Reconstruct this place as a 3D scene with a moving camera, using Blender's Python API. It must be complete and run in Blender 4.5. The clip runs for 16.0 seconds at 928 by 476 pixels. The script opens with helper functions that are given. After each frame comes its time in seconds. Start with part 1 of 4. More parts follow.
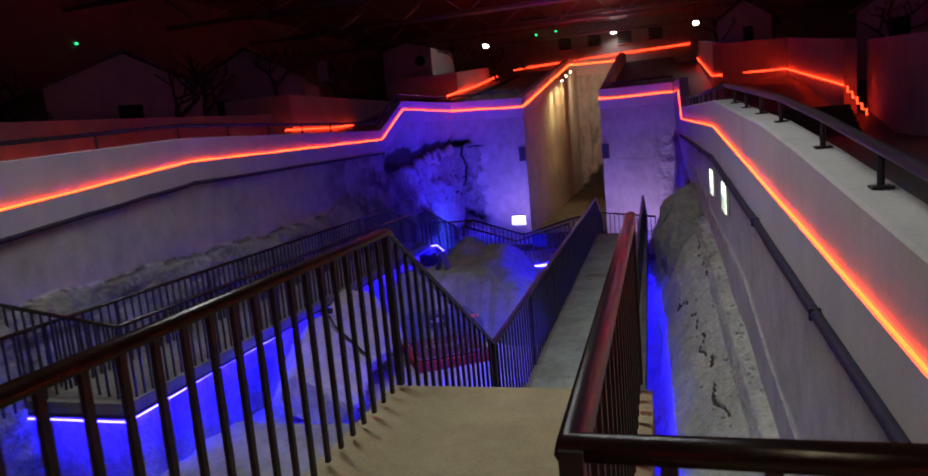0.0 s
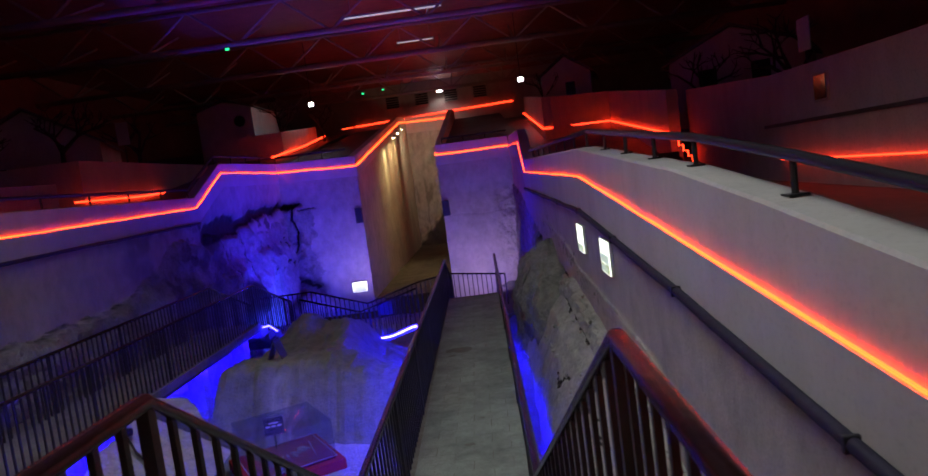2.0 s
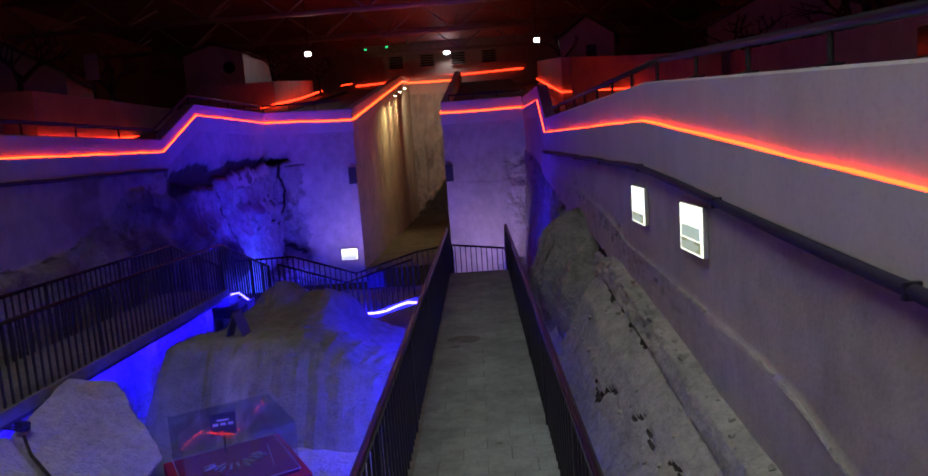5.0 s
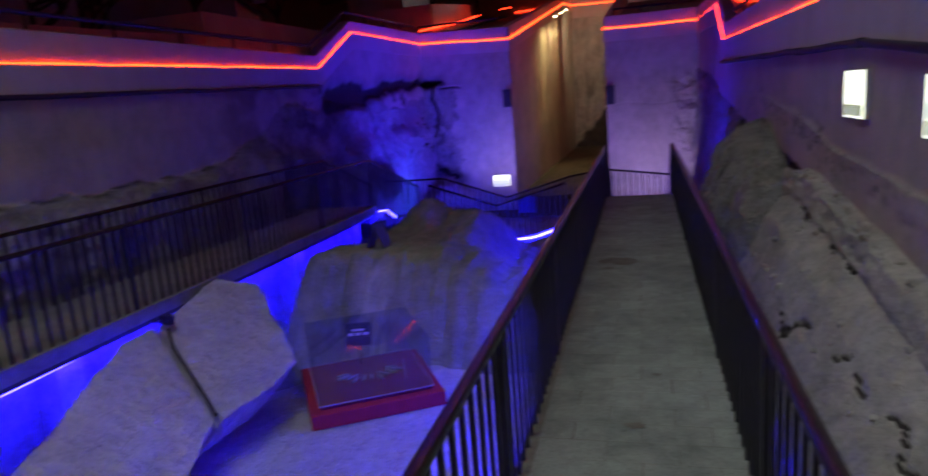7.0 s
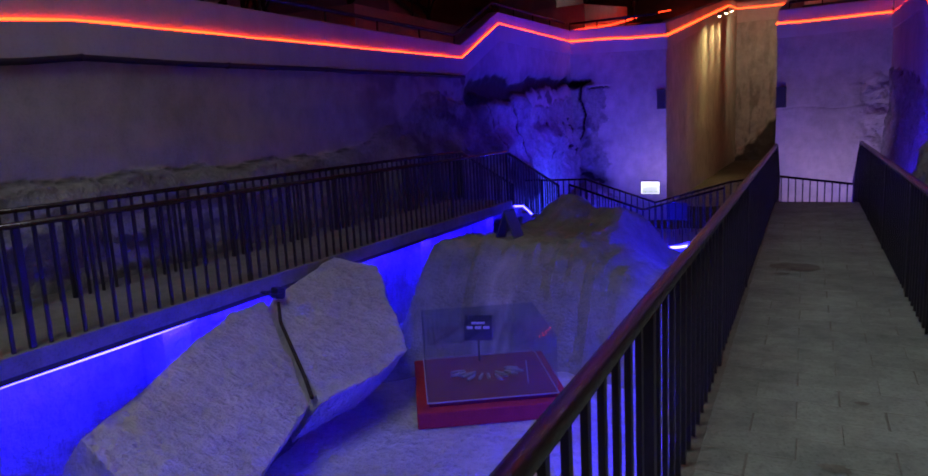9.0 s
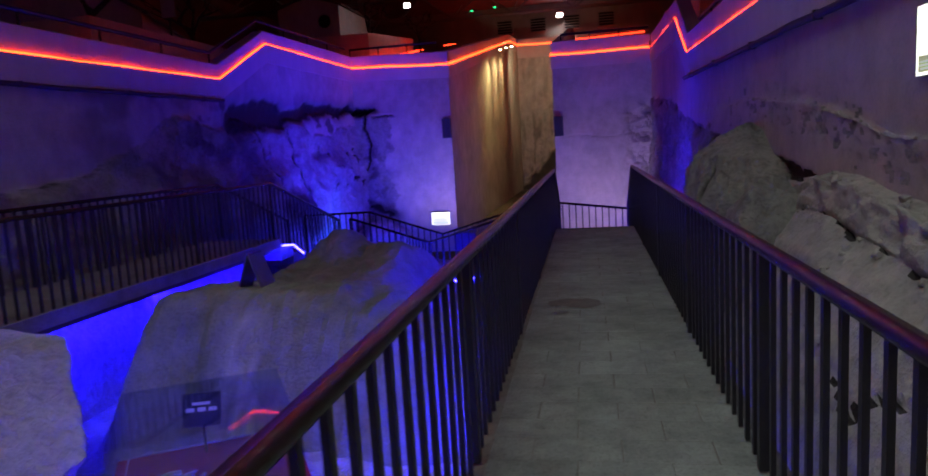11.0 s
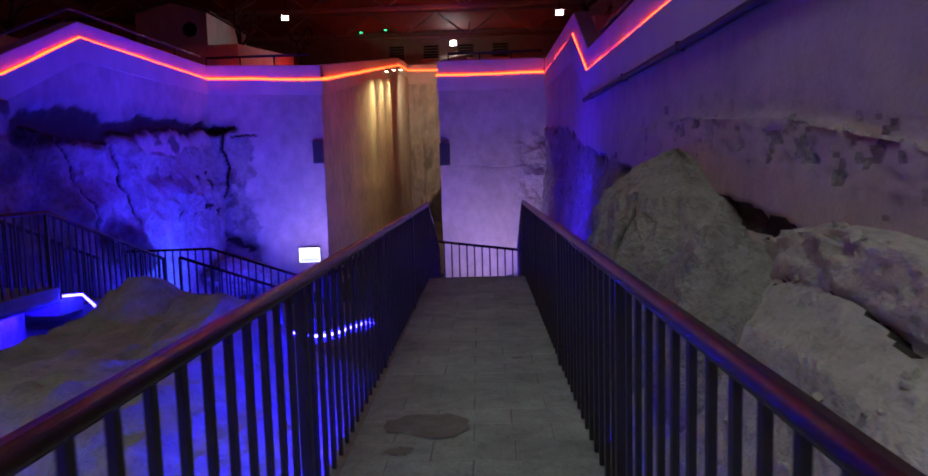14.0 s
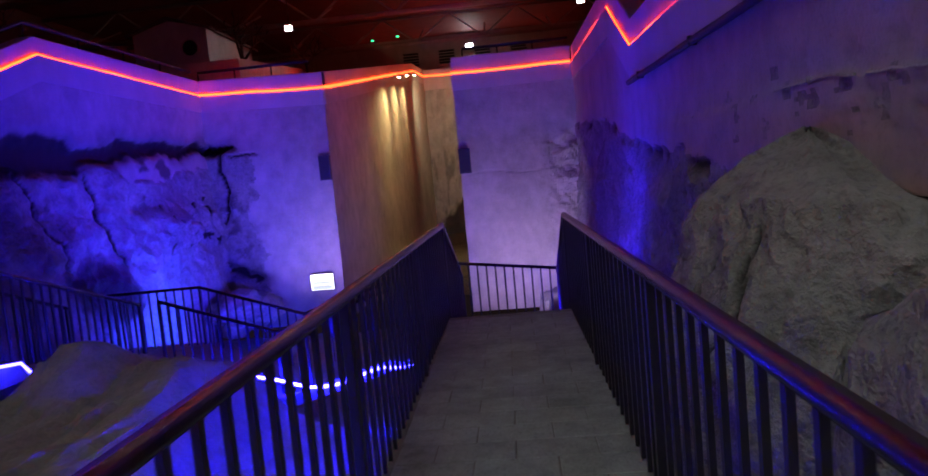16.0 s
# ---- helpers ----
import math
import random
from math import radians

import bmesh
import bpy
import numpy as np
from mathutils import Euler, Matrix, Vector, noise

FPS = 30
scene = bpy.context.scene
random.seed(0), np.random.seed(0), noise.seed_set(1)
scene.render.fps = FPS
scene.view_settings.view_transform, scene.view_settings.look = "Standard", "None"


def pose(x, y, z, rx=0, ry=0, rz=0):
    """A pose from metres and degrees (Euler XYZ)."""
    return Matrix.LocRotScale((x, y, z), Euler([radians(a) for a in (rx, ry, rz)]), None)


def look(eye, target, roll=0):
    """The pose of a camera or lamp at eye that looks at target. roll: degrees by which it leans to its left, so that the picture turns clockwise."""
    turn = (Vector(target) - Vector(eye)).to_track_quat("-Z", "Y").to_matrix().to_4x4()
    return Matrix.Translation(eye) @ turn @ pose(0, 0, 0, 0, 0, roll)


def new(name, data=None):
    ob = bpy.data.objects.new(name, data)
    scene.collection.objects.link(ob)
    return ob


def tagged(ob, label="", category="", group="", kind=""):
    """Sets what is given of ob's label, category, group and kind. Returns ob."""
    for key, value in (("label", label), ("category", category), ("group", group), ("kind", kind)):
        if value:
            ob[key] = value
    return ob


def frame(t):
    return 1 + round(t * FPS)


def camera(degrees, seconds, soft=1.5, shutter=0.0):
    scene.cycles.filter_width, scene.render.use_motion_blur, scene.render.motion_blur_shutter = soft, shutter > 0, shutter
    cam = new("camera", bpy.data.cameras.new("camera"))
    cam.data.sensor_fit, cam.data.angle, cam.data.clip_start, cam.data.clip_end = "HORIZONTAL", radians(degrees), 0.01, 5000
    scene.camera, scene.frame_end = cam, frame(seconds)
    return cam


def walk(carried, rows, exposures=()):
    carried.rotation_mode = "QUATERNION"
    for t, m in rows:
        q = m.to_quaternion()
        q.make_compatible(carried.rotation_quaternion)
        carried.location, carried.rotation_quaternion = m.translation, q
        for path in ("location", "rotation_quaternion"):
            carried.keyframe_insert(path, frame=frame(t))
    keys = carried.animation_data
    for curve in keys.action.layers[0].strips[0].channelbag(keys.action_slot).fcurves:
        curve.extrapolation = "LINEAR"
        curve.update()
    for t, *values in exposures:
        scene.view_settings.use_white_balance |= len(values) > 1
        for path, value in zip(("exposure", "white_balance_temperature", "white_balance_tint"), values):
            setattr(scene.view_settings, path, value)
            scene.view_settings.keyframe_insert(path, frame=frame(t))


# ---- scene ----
cam = camera(68.2, 16.0, soft=1.6, shutter=0.4)
PATH = [
    (0, (0.181, 0.382, 1.67), (-0.38, 2.279, 1.378), -5.1),
    (0.5, (-0.029, 0.788, 1.656), (-0.482, 2.705, 1.309), -6.1),
    (1, (-0.185, 1.26, 1.667), (-0.485, 3.203, 1.297), -5.9),
    (1.5, (-0.264, 1.822, 1.668), (-0.321, 3.782, 1.277), -6.3),
    (2, (-0.374, 2.37, 1.692), (-0.455, 4.361, 1.516), -7.5),
    (2.5, (-0.47, 2.874, 1.683), (-0.543, 4.865, 1.508), -6.6),
    (3, (-0.507, 3.392, 1.666), (-0.503, 5.367, 1.355), -6.5),
    (3.5, (-0.558, 3.865, 1.689), (-0.592, 5.839, 1.372), -5.4),
    (5.8, (-0.824, 5.545, 1.033), (-0.901, 7.531, 0.807), -4.1),
    (6, (-0.774, 5.647, 0.999), (-0.856, 7.626, 0.717), -4.5),
    (6.5, (-0.76, 5.892, 0.833), (-0.857, 7.857, 0.474), -4.6),
    (7, (-0.819, 6.061, 0.716), (-1.349, 7.948, 0.321), -4.5),
    (7.5, (-0.909, 6.269, 0.574), (-1.624, 8.095, 0.18), -4.0),
    (8, (-0.955, 6.517, 0.443), (-1.787, 8.295, 0.058), -2.6),
    (8.5, (-0.999, 6.771, 0.31), (-1.892, 8.508, -0.123), -2.1),
    (9, (-1.099, 7.009, 0.175), (-2.007, 8.76, -0.155), -3.0),
    (9.5, (-1.126, 7.313, 0.051), (-2.071, 9.04, -0.3), -3.8),
    (10, (-1.058, 7.724, 0.011), (-1.648, 9.6, -0.355), -2.4),
    (10.2, (-1.068, 7.924, -0.001), (-1.606, 9.824, -0.317), -2.4),
    (12.3, (-0.95, 9.685, -0.004), (-1.068, 11.666, -0.245), -2.4),
    (12.5, (-0.975, 9.862, -0.033), (-1.079, 11.847, -0.26), -1.5),
    (13, (-0.999, 10.336, -0.049), (-1.006, 12.327, -0.246), -1.0),
    (13.5, (-0.94, 10.775, -0.07), (-0.916, 12.766, -0.26), -1.7),
    (14, (-0.863, 11.329, -0.085), (-0.941, 13.318, -0.275), -1.6),
    (14.5, (-0.874, 11.855, -0.065), (-0.937, 13.846, -0.238), -1.9),
    (15, (-0.829, 12.44, -0.07), (-0.999, 14.426, -0.227), -4.1),
    (15.5, (-0.884, 12.981, -0.096), (-1.093, 14.963, -0.259), -4.6),
    (16, (-0.895, 13.512, -0.055), (-1.056, 15.498, -0.22), -5.3),
]
walk(cam, [(t, look(eye, target, roll)) for t, eye, target, roll in PATH],
     [(0, -0.18), (1, -0.25), (2, -0.38), (3.5, -0.64), (6, -0.45), (7, -0.55), (8, -0.62), (10, -0.65), (12.3, 0.0), (14, -0.08), (16, -0.15)])

# ---- world and lamps ----
world = bpy.data.worlds.new("world")
scene.world = world
world.use_nodes = True
world.node_tree.nodes["Background"].inputs[0].default_value = (0.010, 0.006, 0.007, 1)
world.node_tree.nodes["Background"].inputs[1].default_value = 1.0


def area_lamp(name, eye, target, size, watts, colour, spread=180):
    d = bpy.data.lights.new(name, "AREA")
    d.shape, d.size, d.size_y, d.energy, d.color, d.spread = "RECTANGLE", size[0], size[1], watts, colour, radians(spread)
    ob = new(name, d)
    ob.matrix_world = look(eye, target)
    return ob


def spot_lamp(name, eye, target, watts, colour, cone=90, blend=0.6, radius=0.05):
    d = bpy.data.lights.new(name, "SPOT")
    d.energy, d.color, d.spot_size, d.spot_blend, d.shadow_soft_size = watts, colour, radians(cone), blend, radius
    ob = new(name, d)
    ob.matrix_world = look(eye, target)
    return ob


BLUE, VIOLET, COOL, WARM = (0.035, 0.012, 1.0), (0.60, 0.41, 1.0), (0.94, 0.98, 0.95), (1.0, 0.72, 0.28)
# rows of white lamps under the roof
area_lamp("roof_light_lamp", (-3.4, 6.0, 9.3), (-2.6, 7.5, 0.0), (7.0, 1.2), 290, COOL, 115)
area_lamp("roof_light_lamp", (-1.5, 17.0, 9.3), (-1.0, 16.0, 0.0), (6.0, 1.2), 26, COOL, 100)
area_lamp("landing_lamp", (-0.6, -1.4, 4.3), (-0.8, 3.2, 0.0), (0.5, 0.5), 27, (1.0, 0.82, 0.5))
# coloured floods behind the rails
spot_lamp("blue_flood_lamp", (-5.0, 26.6, -2.6), (-9.2, 28.0, -0.1), 2800, BLUE, 120, 0.9, 0.15)
spot_lamp("blue_flood_lamp", (-7.5, 27.8, -2.85), (-9.0, 27.5, -2.3), 420, (0.02, 0.09, 1.0), 150, 0.9, 0.15)
spot_lamp("blue_flood_lamp", (-4.2, 27.0, -2.6), (-6.3, 31.8, 1.6), 400, (0.11, 0.06, 1.0), 130, 0.9, 0.2)
spot_lamp("blue_flood_lamp", (-0.55, 23.6, -2.5), (0.85, 25.0, 0.2), 1000, BLUE, 140, 0.9, 0.15)
spot_lamp("violet_flood_lamp", (-0.7, 29.0, -2.85), (-1.0, 31.8, -1.5), 370, VIOLET, 125, 0.9, 0.15)
spot_lamp("blue_flood_lamp", (-6.4, 28.4, -2.9), (-8.2, 31.2, -2.1), 240, (0.03, 0.05, 1.0), 120, 0.9, 0.15)
spot_lamp("violet_flood_lamp", (-5.9, 29.6, -2.8), (-6.0, 31.8, -0.6), 280, (0.50, 0.33, 1.0), 110, 0.9, 0.15)
# added lamp without a fixture, brightens the far end of the cutting
spot_lamp("wall_spot_lamp", (-4.2, 49.0, 5.3), (-5.2, 54.2, 1.5), 420, (1.0, 0.80, 0.46), 140, 0.9, 0.06)
spot_lamp("terrace_flood_lamp", (-9.75, 42.2, 6.9), (-13.2, 44.4, 6.2), 75, (0.85, 0.93, 1.0), 100, 0.8, 0.08)
spot_lamp("terrace_flood_lamp", (2.35, 42.2, 6.75), (4.4, 41.6, 6.0), 60, (0.85, 0.93, 1.0), 100, 0.8, 0.08)
spot_lamp("end_wall_flood_lamp", (-3.3, 63.1, 9.4), (-3.2, 62.5, 4.0), 110, (1.0, 0.80, 0.74), 150, 0.8, 0.15)
for y, z in ((41.8, 4.25), (44.2, 4.65), (46.8, 5.05)):
    spot_lamp("wall_spot_lamp", (-5.15, y, z), (-6.2, y - 5.0, -2.5), 700, WARM, 85, 0.9, 0.06)


# ---- materials ----
def shader(name, rough=0.8, metal=0.0):
    m = bpy.data.materials.new(name)
    m.use_nodes = True
    p = m.node_tree.nodes["Principled BSDF"]
    p.inputs["Roughness"].default_value, p.inputs["Metallic"].default_value = rough, metal
    return m, m.node_tree, p


def surface(name, dark, light, scale=3.0, fine=40.0, rough=0.85, bump=0.3, stain=0.35, streak=1.0, grain=0.012, pieces=False, soot_shade=False):
    """Two-scale mottled mineral or painted surface. streak < 1 stretches the stains downwards."""
    m, nt, p = shader(name, rough)
    n = nt.nodes.new
    geo = n("ShaderNodeNewGeometry")
    mp = n("ShaderNodeMapping")
    mp.inputs["Scale"].default_value = (1, 1, streak)
    nt.links.new(geo.outputs["Position"], mp.inputs["Vector"])
    big, small, mid = n("ShaderNodeTexNoise"), n("ShaderNodeTexNoise"), n("ShaderNodeTexNoise")
    for tex, s, d in ((big, scale * 0.35, 6), (mid, scale * 2.1, 5), (small, fine, 4)):
        tex.inputs["Scale"].default_value, tex.inputs["Detail"].default_value, tex.inputs["Roughness"].default_value = s, d, 0.62
    nt.links.new(mp.outputs[0], big.inputs["Vector"])
    nt.links.new(mp.outputs[0], mid.inputs["Vector"])
    nt.links.new(geo.outputs["Position"], small.inputs["Vector"])
    ramp = n("ShaderNodeValToRGB")
    ramp.color_ramp.elements[0].position, ramp.color_ramp.elements[1].position = 0.34, 0.66
    ramp.color_ramp.elements[0].color, ramp.color_ramp.elements[1].color = (*dark, 1), (*light, 1)
    add = n("ShaderNodeMath")
    add.operation = "MULTIPLY_ADD"
    add.inputs[1].default_value = 0.45
    nt.links.new(mid.outputs["Fac"], add.inputs[0])
    half = n("ShaderNodeMath")
    half.operation = "MULTIPLY"
    half.inputs[1].default_value = 0.55
    nt.links.new(big.outputs["Fac"], half.inputs[0])
    nt.links.new(half.outputs[0], add.inputs[2])
    fac = add.outputs[0]
    if pieces:
        info = n("ShaderNodeObjectInfo")
        shift = n("ShaderNodeMath")
        shift.operation = "MULTIPLY_ADD"
        shift.inputs[1].default_value = 0.08
        nt.links.new(info.outputs["Random"], shift.inputs[0])
        nt.links.new(fac, shift.inputs[2])
        fac = shift.outputs[0]
    nt.links.new(fac, ramp.inputs[0])
    spots = n("ShaderNodeValToRGB")
    spots.color_ramp.elements[0].position, spots.color_ramp.elements[1].position = 0.28, 0.5
    k = 1 - stain
    spots.color_ramp.elements[0].color, spots.color_ramp.elements[1].color = (k, k, k, 1), (1, 1, 1, 1)
    nt.links.new(small.outputs["Fac"], spots.inputs[0])
    mix = n("ShaderNodeMix")
    mix.data_type, mix.blend_type = "RGBA", "MULTIPLY"
    mix.inputs[0].default_value = 1.0
    nt.links.new(ramp.outputs[0], mix.inputs[6])
    nt.links.new(spots.outputs[0], mix.inputs[7])
    colour = mix.outputs[2]
    # mesh attribute blackens the colour: painted shade of recesses and cracks, plus soot
    if soot_shade:
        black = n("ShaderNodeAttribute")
        black.attribute_name = "soot_shade"
        blackened = n("ShaderNodeMix")
        blackened.data_type = "RGBA"
        blackened.inputs[7].default_value = (0.016, 0.013, 0.012, 1)
        nt.links.new(black.outputs["Fac"], blackened.inputs[0])
        nt.links.new(colour, blackened.inputs[6])
        colour = blackened.outputs[2]
    nt.links.new(colour, p.inputs["Base Color"])
    b = n("ShaderNodeBump")
    b.inputs["Strength"].default_value, b.inputs["Distance"].default_value = bump, grain * 4
    total = n("ShaderNodeMath")
    total.operation = "MULTIPLY_ADD"
    total.inputs[1].default_value = 0.35
    nt.links.new(small.outputs["Fac"], total.inputs[0])
    nt.links.new(mid.outputs["Fac"], total.inputs[2])
    nt.links.new(total.outputs[0], b.inputs["Height"])
    nt.links.new(b.outputs[0], p.inputs["Normal"])
    return m


def lime_streak(m, strength):
    """Pale lime run-off, where the mesh carries it, over a surface material."""
    nt = m.node_tree
    p = nt.nodes["Principled BSDF"]
    old = p.inputs["Base Color"].links[0].from_socket
    at = nt.nodes.new("ShaderNodeAttribute")
    at.attribute_name = "lime"
    mix = nt.nodes.new("ShaderNodeMix")
    mix.data_type = "RGBA"
    mix.inputs[7].default_value = (strength, strength, strength * 0.96, 1)
    nt.links.new(at.outputs["Fac"], mix.inputs[0])
    nt.links.new(old, mix.inputs[6])
    nt.links.new(mix.outputs[2], p.inputs["Base Color"])


def glow(name, colour, strength):
    m, nt, p = shader(name, 0.5)
    p.inputs["Base Color"].default_value = (*colour, 1)
    p.inputs["Emission Color"].default_value = (*colour, 1)
    p.inputs["Emission Strength"].default_value = strength
    return m


PLASTER = surface("aged_plaster", (0.33, 0.31, 0.285), (0.56, 0.535, 0.50), 1.5, 30, 0.88, 0.4, 0.14, 0.8, soot_shade=True)
CAP = surface("parapet_plaster", (0.44, 0.425, 0.415), (0.60, 0.58, 0.565), 1.0, 25, 0.85, 0.12, 0.12, 0.5)
# near-black rock; in wall hollow and slope cracks its colour replaces shade
DARK_ROCK = surface("darkened_rock", (0.02, 0.018, 0.018), (0.10, 0.09, 0.085), 2.5, 26, 0.95, 0.7, 0.5, 0.7, 0.03)
ROCK = surface("pale_rock", (0.19, 0.195, 0.175), (0.44, 0.445, 0.405), 2.4, 16, 0.95, 1.0, 0.35, 0.9, 0.03, soot_shade=True)
SAND = surface("packed_sand", (0.165, 0.175, 0.155), (0.33, 0.345, 0.31), 2.0, 30, 0.96, 0.7, 0.25, 1.0, 0.02, soot_shade=True)
RUBBLE = surface("rubble_crust", (0.29, 0.29, 0.26), (0.58, 0.575, 0.525), 3.2, 18, 0.96, 0.6, 0.22, 1.0, 0.03)
lime_streak(SAND, 0.58)
SLAB = surface("cut_limestone", (0.40, 0.40, 0.385), (0.66, 0.655, 0.625), 4.0, 20, 0.93, 1.1, 0.22, 0.35, 0.03)
CONCRETE = surface("walkway_concrete", (0.12, 0.125, 0.112), (0.26, 0.265, 0.245), 2.4, 45, 0.82, 0.35, 0.3)
STAIN = surface("damp_stain", (0.10, 0.10, 0.09), (0.20, 0.20, 0.18), 5, 45, 0.7, 0.3, 0.3)
TILE = surface("paving_stone", (0.14, 0.165, 0.155), (0.33, 0.38, 0.36), 3.4, 45, 0.78, 0.5, 0.35, pieces=True)
LANDING = surface("landing_concrete", (0.27, 0.23, 0.125), (0.42, 0.365, 0.215), 2.6, 50, 0.72, 0.3, 0.3)
DARK_FLOOR = surface("terrace_slabs", (0.05, 0.05, 0.05), (0.12, 0.115, 0.11), 1.5, 20, 0.6, 0.2, 0.3)
ROOF = surface("roof_sheet", (0.22, 0.10, 0.09), (0.36, 0.17, 0.15), 0.6, 8, 0.7, 0.1, 0.3)
HOUSE = surface("house_render", (0.40, 0.37, 0.36), (0.62, 0.59, 0.57), 0.9, 18, 0.9, 0.2, 0.25, 0.5)
BARK = surface("dark_bark", (0.02, 0.016, 0.013), (0.06, 0.048, 0.04), 8, 60, 0.95, 0.5, 0.3)
STEEL = surface("painted_steel", (0.010, 0.010, 0.014), (0.026, 0.024, 0.032), 6, 70, 0.45, 0.08, 0.3)
HANDRAIL = surface("worn_handrail", (0.010, 0.006, 0.006), (0.034, 0.013, 0.011), 5, 60, 0.26, 0.08, 0.35)
TRUSS = surface("truss_paint", (0.34, 0.30, 0.29), (0.50, 0.46, 0.44), 3, 40, 0.6, 0.1, 0.3)
BLACK = surface("black_plastic", (0.010, 0.010, 0.012), (0.022, 0.022, 0.026), 6, 60, 0.5, 0.05, 0.2)
NAVY = surface("navy_coat", (0.012, 0.010, 0.03), (0.03, 0.025, 0.06), 6, 60, 0.6, 0.1, 0.2)
BED = surface("dark_red_bed", (0.13, 0.008, 0.025), (0.22, 0.014, 0.04), 3, 90, 0.9, 0.25, 0.25)
REDCLOTH = surface("red_felt", (0.30, 0.012, 0.022), (0.46, 0.025, 0.04), 3, 90, 0.9, 0.25, 0.25)
BONE = surface("pale_fossil", (0.22, 0.20, 0.19), (0.38, 0.34, 0.32), 9, 80, 0.8, 0.4, 0.3)
SLATE = surface("blue_grey_board", (0.05, 0.06, 0.09), (0.09, 0.10, 0.14), 4, 60, 0.5, 0.05, 0.2)
ALU = surface("brushed_metal", (0.42, 0.42, 0.43), (0.6, 0.6, 0.6), 6, 80, 0.35, 0.05, 0.15)
WHITE_INK = surface("white_lettering", (0.7, 0.7, 0.7), (0.82, 0.82, 0.82), 4, 50, 0.6, 0.02, 0.05)
RED_LED = glow("red_led", (1.0, 0.034, 0.005), 20.0)
RED_LED_FAR = glow("red_led_far", (1.0, 0.045, 0.008), 13)
RED_LED_TERRACE = glow("red_led_terrace", (1.0, 0.030, 0.008), 10)
BLUE_LED = glow("blue_led", (0.018, 0.014, 1.0), 90)
BLUE_LED_LOW = glow("blue_led_low", (0.008, 0.006, 1.0), 450)
BLUE_TAPE = glow("blue_tape", (0.008, 0.001, 1.0), 440)
BLUE_LED_DECK = glow("blue_led_deck", (0.010, 0.002, 1.0), 300)
BLUE_LED_SIDE = glow("blue_led_side", (0.012, 0.003, 1.0), 620)
WHITE_LED = glow("white_led", (0.9, 0.96, 1.0), 80)
WARM_LED = glow("warm_led", (1.0, 0.78, 0.4), 30)
GREEN_LED = glow("green_led", (0.03, 1.0, 0.30), 2.2)
BOX_LIGHT = glow("lightbox_face", (0.92, 1.0, 0.80), 2.6)
BOX_PRINT = glow("lightbox_print", (0.62, 0.80, 0.66), 0.8)
BOX_CAPTION = glow("lightbox_caption", (0.40, 0.42, 0.26), 0.8)
GLASS, _nt, _p = shader("case_glass", 0.02)
_nt.nodes.remove(_p)
_clear, _gloss, _both = (_nt.nodes.new("ShaderNode" + k) for k in ("BsdfTransparent", "BsdfGlossy", "MixShader"))
_clear.inputs["Color"].default_value = (0.90, 0.92, 0.97, 1)
_gloss.inputs["Roughness"].default_value = 0.03
_both.inputs[0].default_value = 0.085
_nt.links.new(_clear.outputs[0], _both.inputs[1])
_nt.links.new(_gloss.outputs[0], _both.inputs[2])
_nt.links.new(_both.outputs[0], _nt.nodes["Material Output"].inputs["Surface"])
SIGN_BLUE, _nt, _p = shader("board_paint", 0.45)
_p.inputs["Base Color"].default_value = (0.03, 0.035, 0.06, 1)
WINDOW, _nt, _p = shader("dark_window", 0.12)
_p.inputs["Base Color"].default_value = (0.015, 0.014, 0.016, 1)


# ---- mesh helpers ----
def part(name, bm, material, parent=None, label="", smooth=False):
    me = bpy.data.meshes.new(name)
    bmesh.ops.recalc_face_normals(bm, faces=bm.faces)
    bm.to_mesh(me)
    bm.free()
    me.materials.append(material)
    if smooth:
        for f in me.polygons:
            f.use_smooth = True
    ob = new(name, me)
    if parent:
        ob.parent = parent
    if label:
        ob["label"] = label
    return ob


def holder(name, label, category, at=(0, 0, 0), turn=0, group="", kind=""):
    ob = new(name)
    ob.matrix_world = pose(*at, 0, 0, turn)
    return tagged(ob, label, category, group, kind)


def box(bm, centre, size, m=None, bevel=0.0):
    g = bmesh.ops.create_cube(bm, size=1, matrix=(m or Matrix()) @ Matrix.Translation(centre) @ Matrix.Diagonal((*size, 1)))
    if bevel:
        edges = list({e for v in g["verts"] for e in v.link_edges})
        bmesh.ops.bevel(bm, geom=edges, offset=bevel, segments=2, affect="EDGES", profile=0.5)
    return bm


def one_box(centre, size, m=None, bevel=0.0):
    return box(bmesh.new(), centre, size, m, bevel)


def sweep(bm, pts, ring, closed_ends=True, up=Vector((0, 0, 1))):
    """Sweep a ring of (side, up) offsets along points."""
    pts = [Vector(p) for p in pts]
    rows = []
    for i, p in enumerate(pts):
        a, b = pts[max(i - 1, 0)], pts[min(i + 1, len(pts) - 1)]
        d = (b - a).normalized()
        side = d.cross(up)
        side = side.normalized() if side.length > 1e-3 else Vector((1, 0, 0))
        nu = side.cross(d).normalized()
        rows.append([bm.verts.new(p + side * s + nu * u) for s, u in ring])
    n = len(ring)
    for r0, r1 in zip(rows, rows[1:]):
        for k in range(n):
            bm.faces.new((r0[k], r0[(k + 1) % n], r1[(k + 1) % n], r1[k]))
    if closed_ends:
        bm.faces.new(rows[0][::-1])
        bm.faces.new(rows[-1])
    return bm


def circle(r, n=8):
    return [(r * math.cos(2 * math.pi * k / n), r * math.sin(2 * math.pi * k / n)) for k in range(n)]


def tube(bm, pts, r, n=8):
    return sweep(bm, pts, circle(r, n))


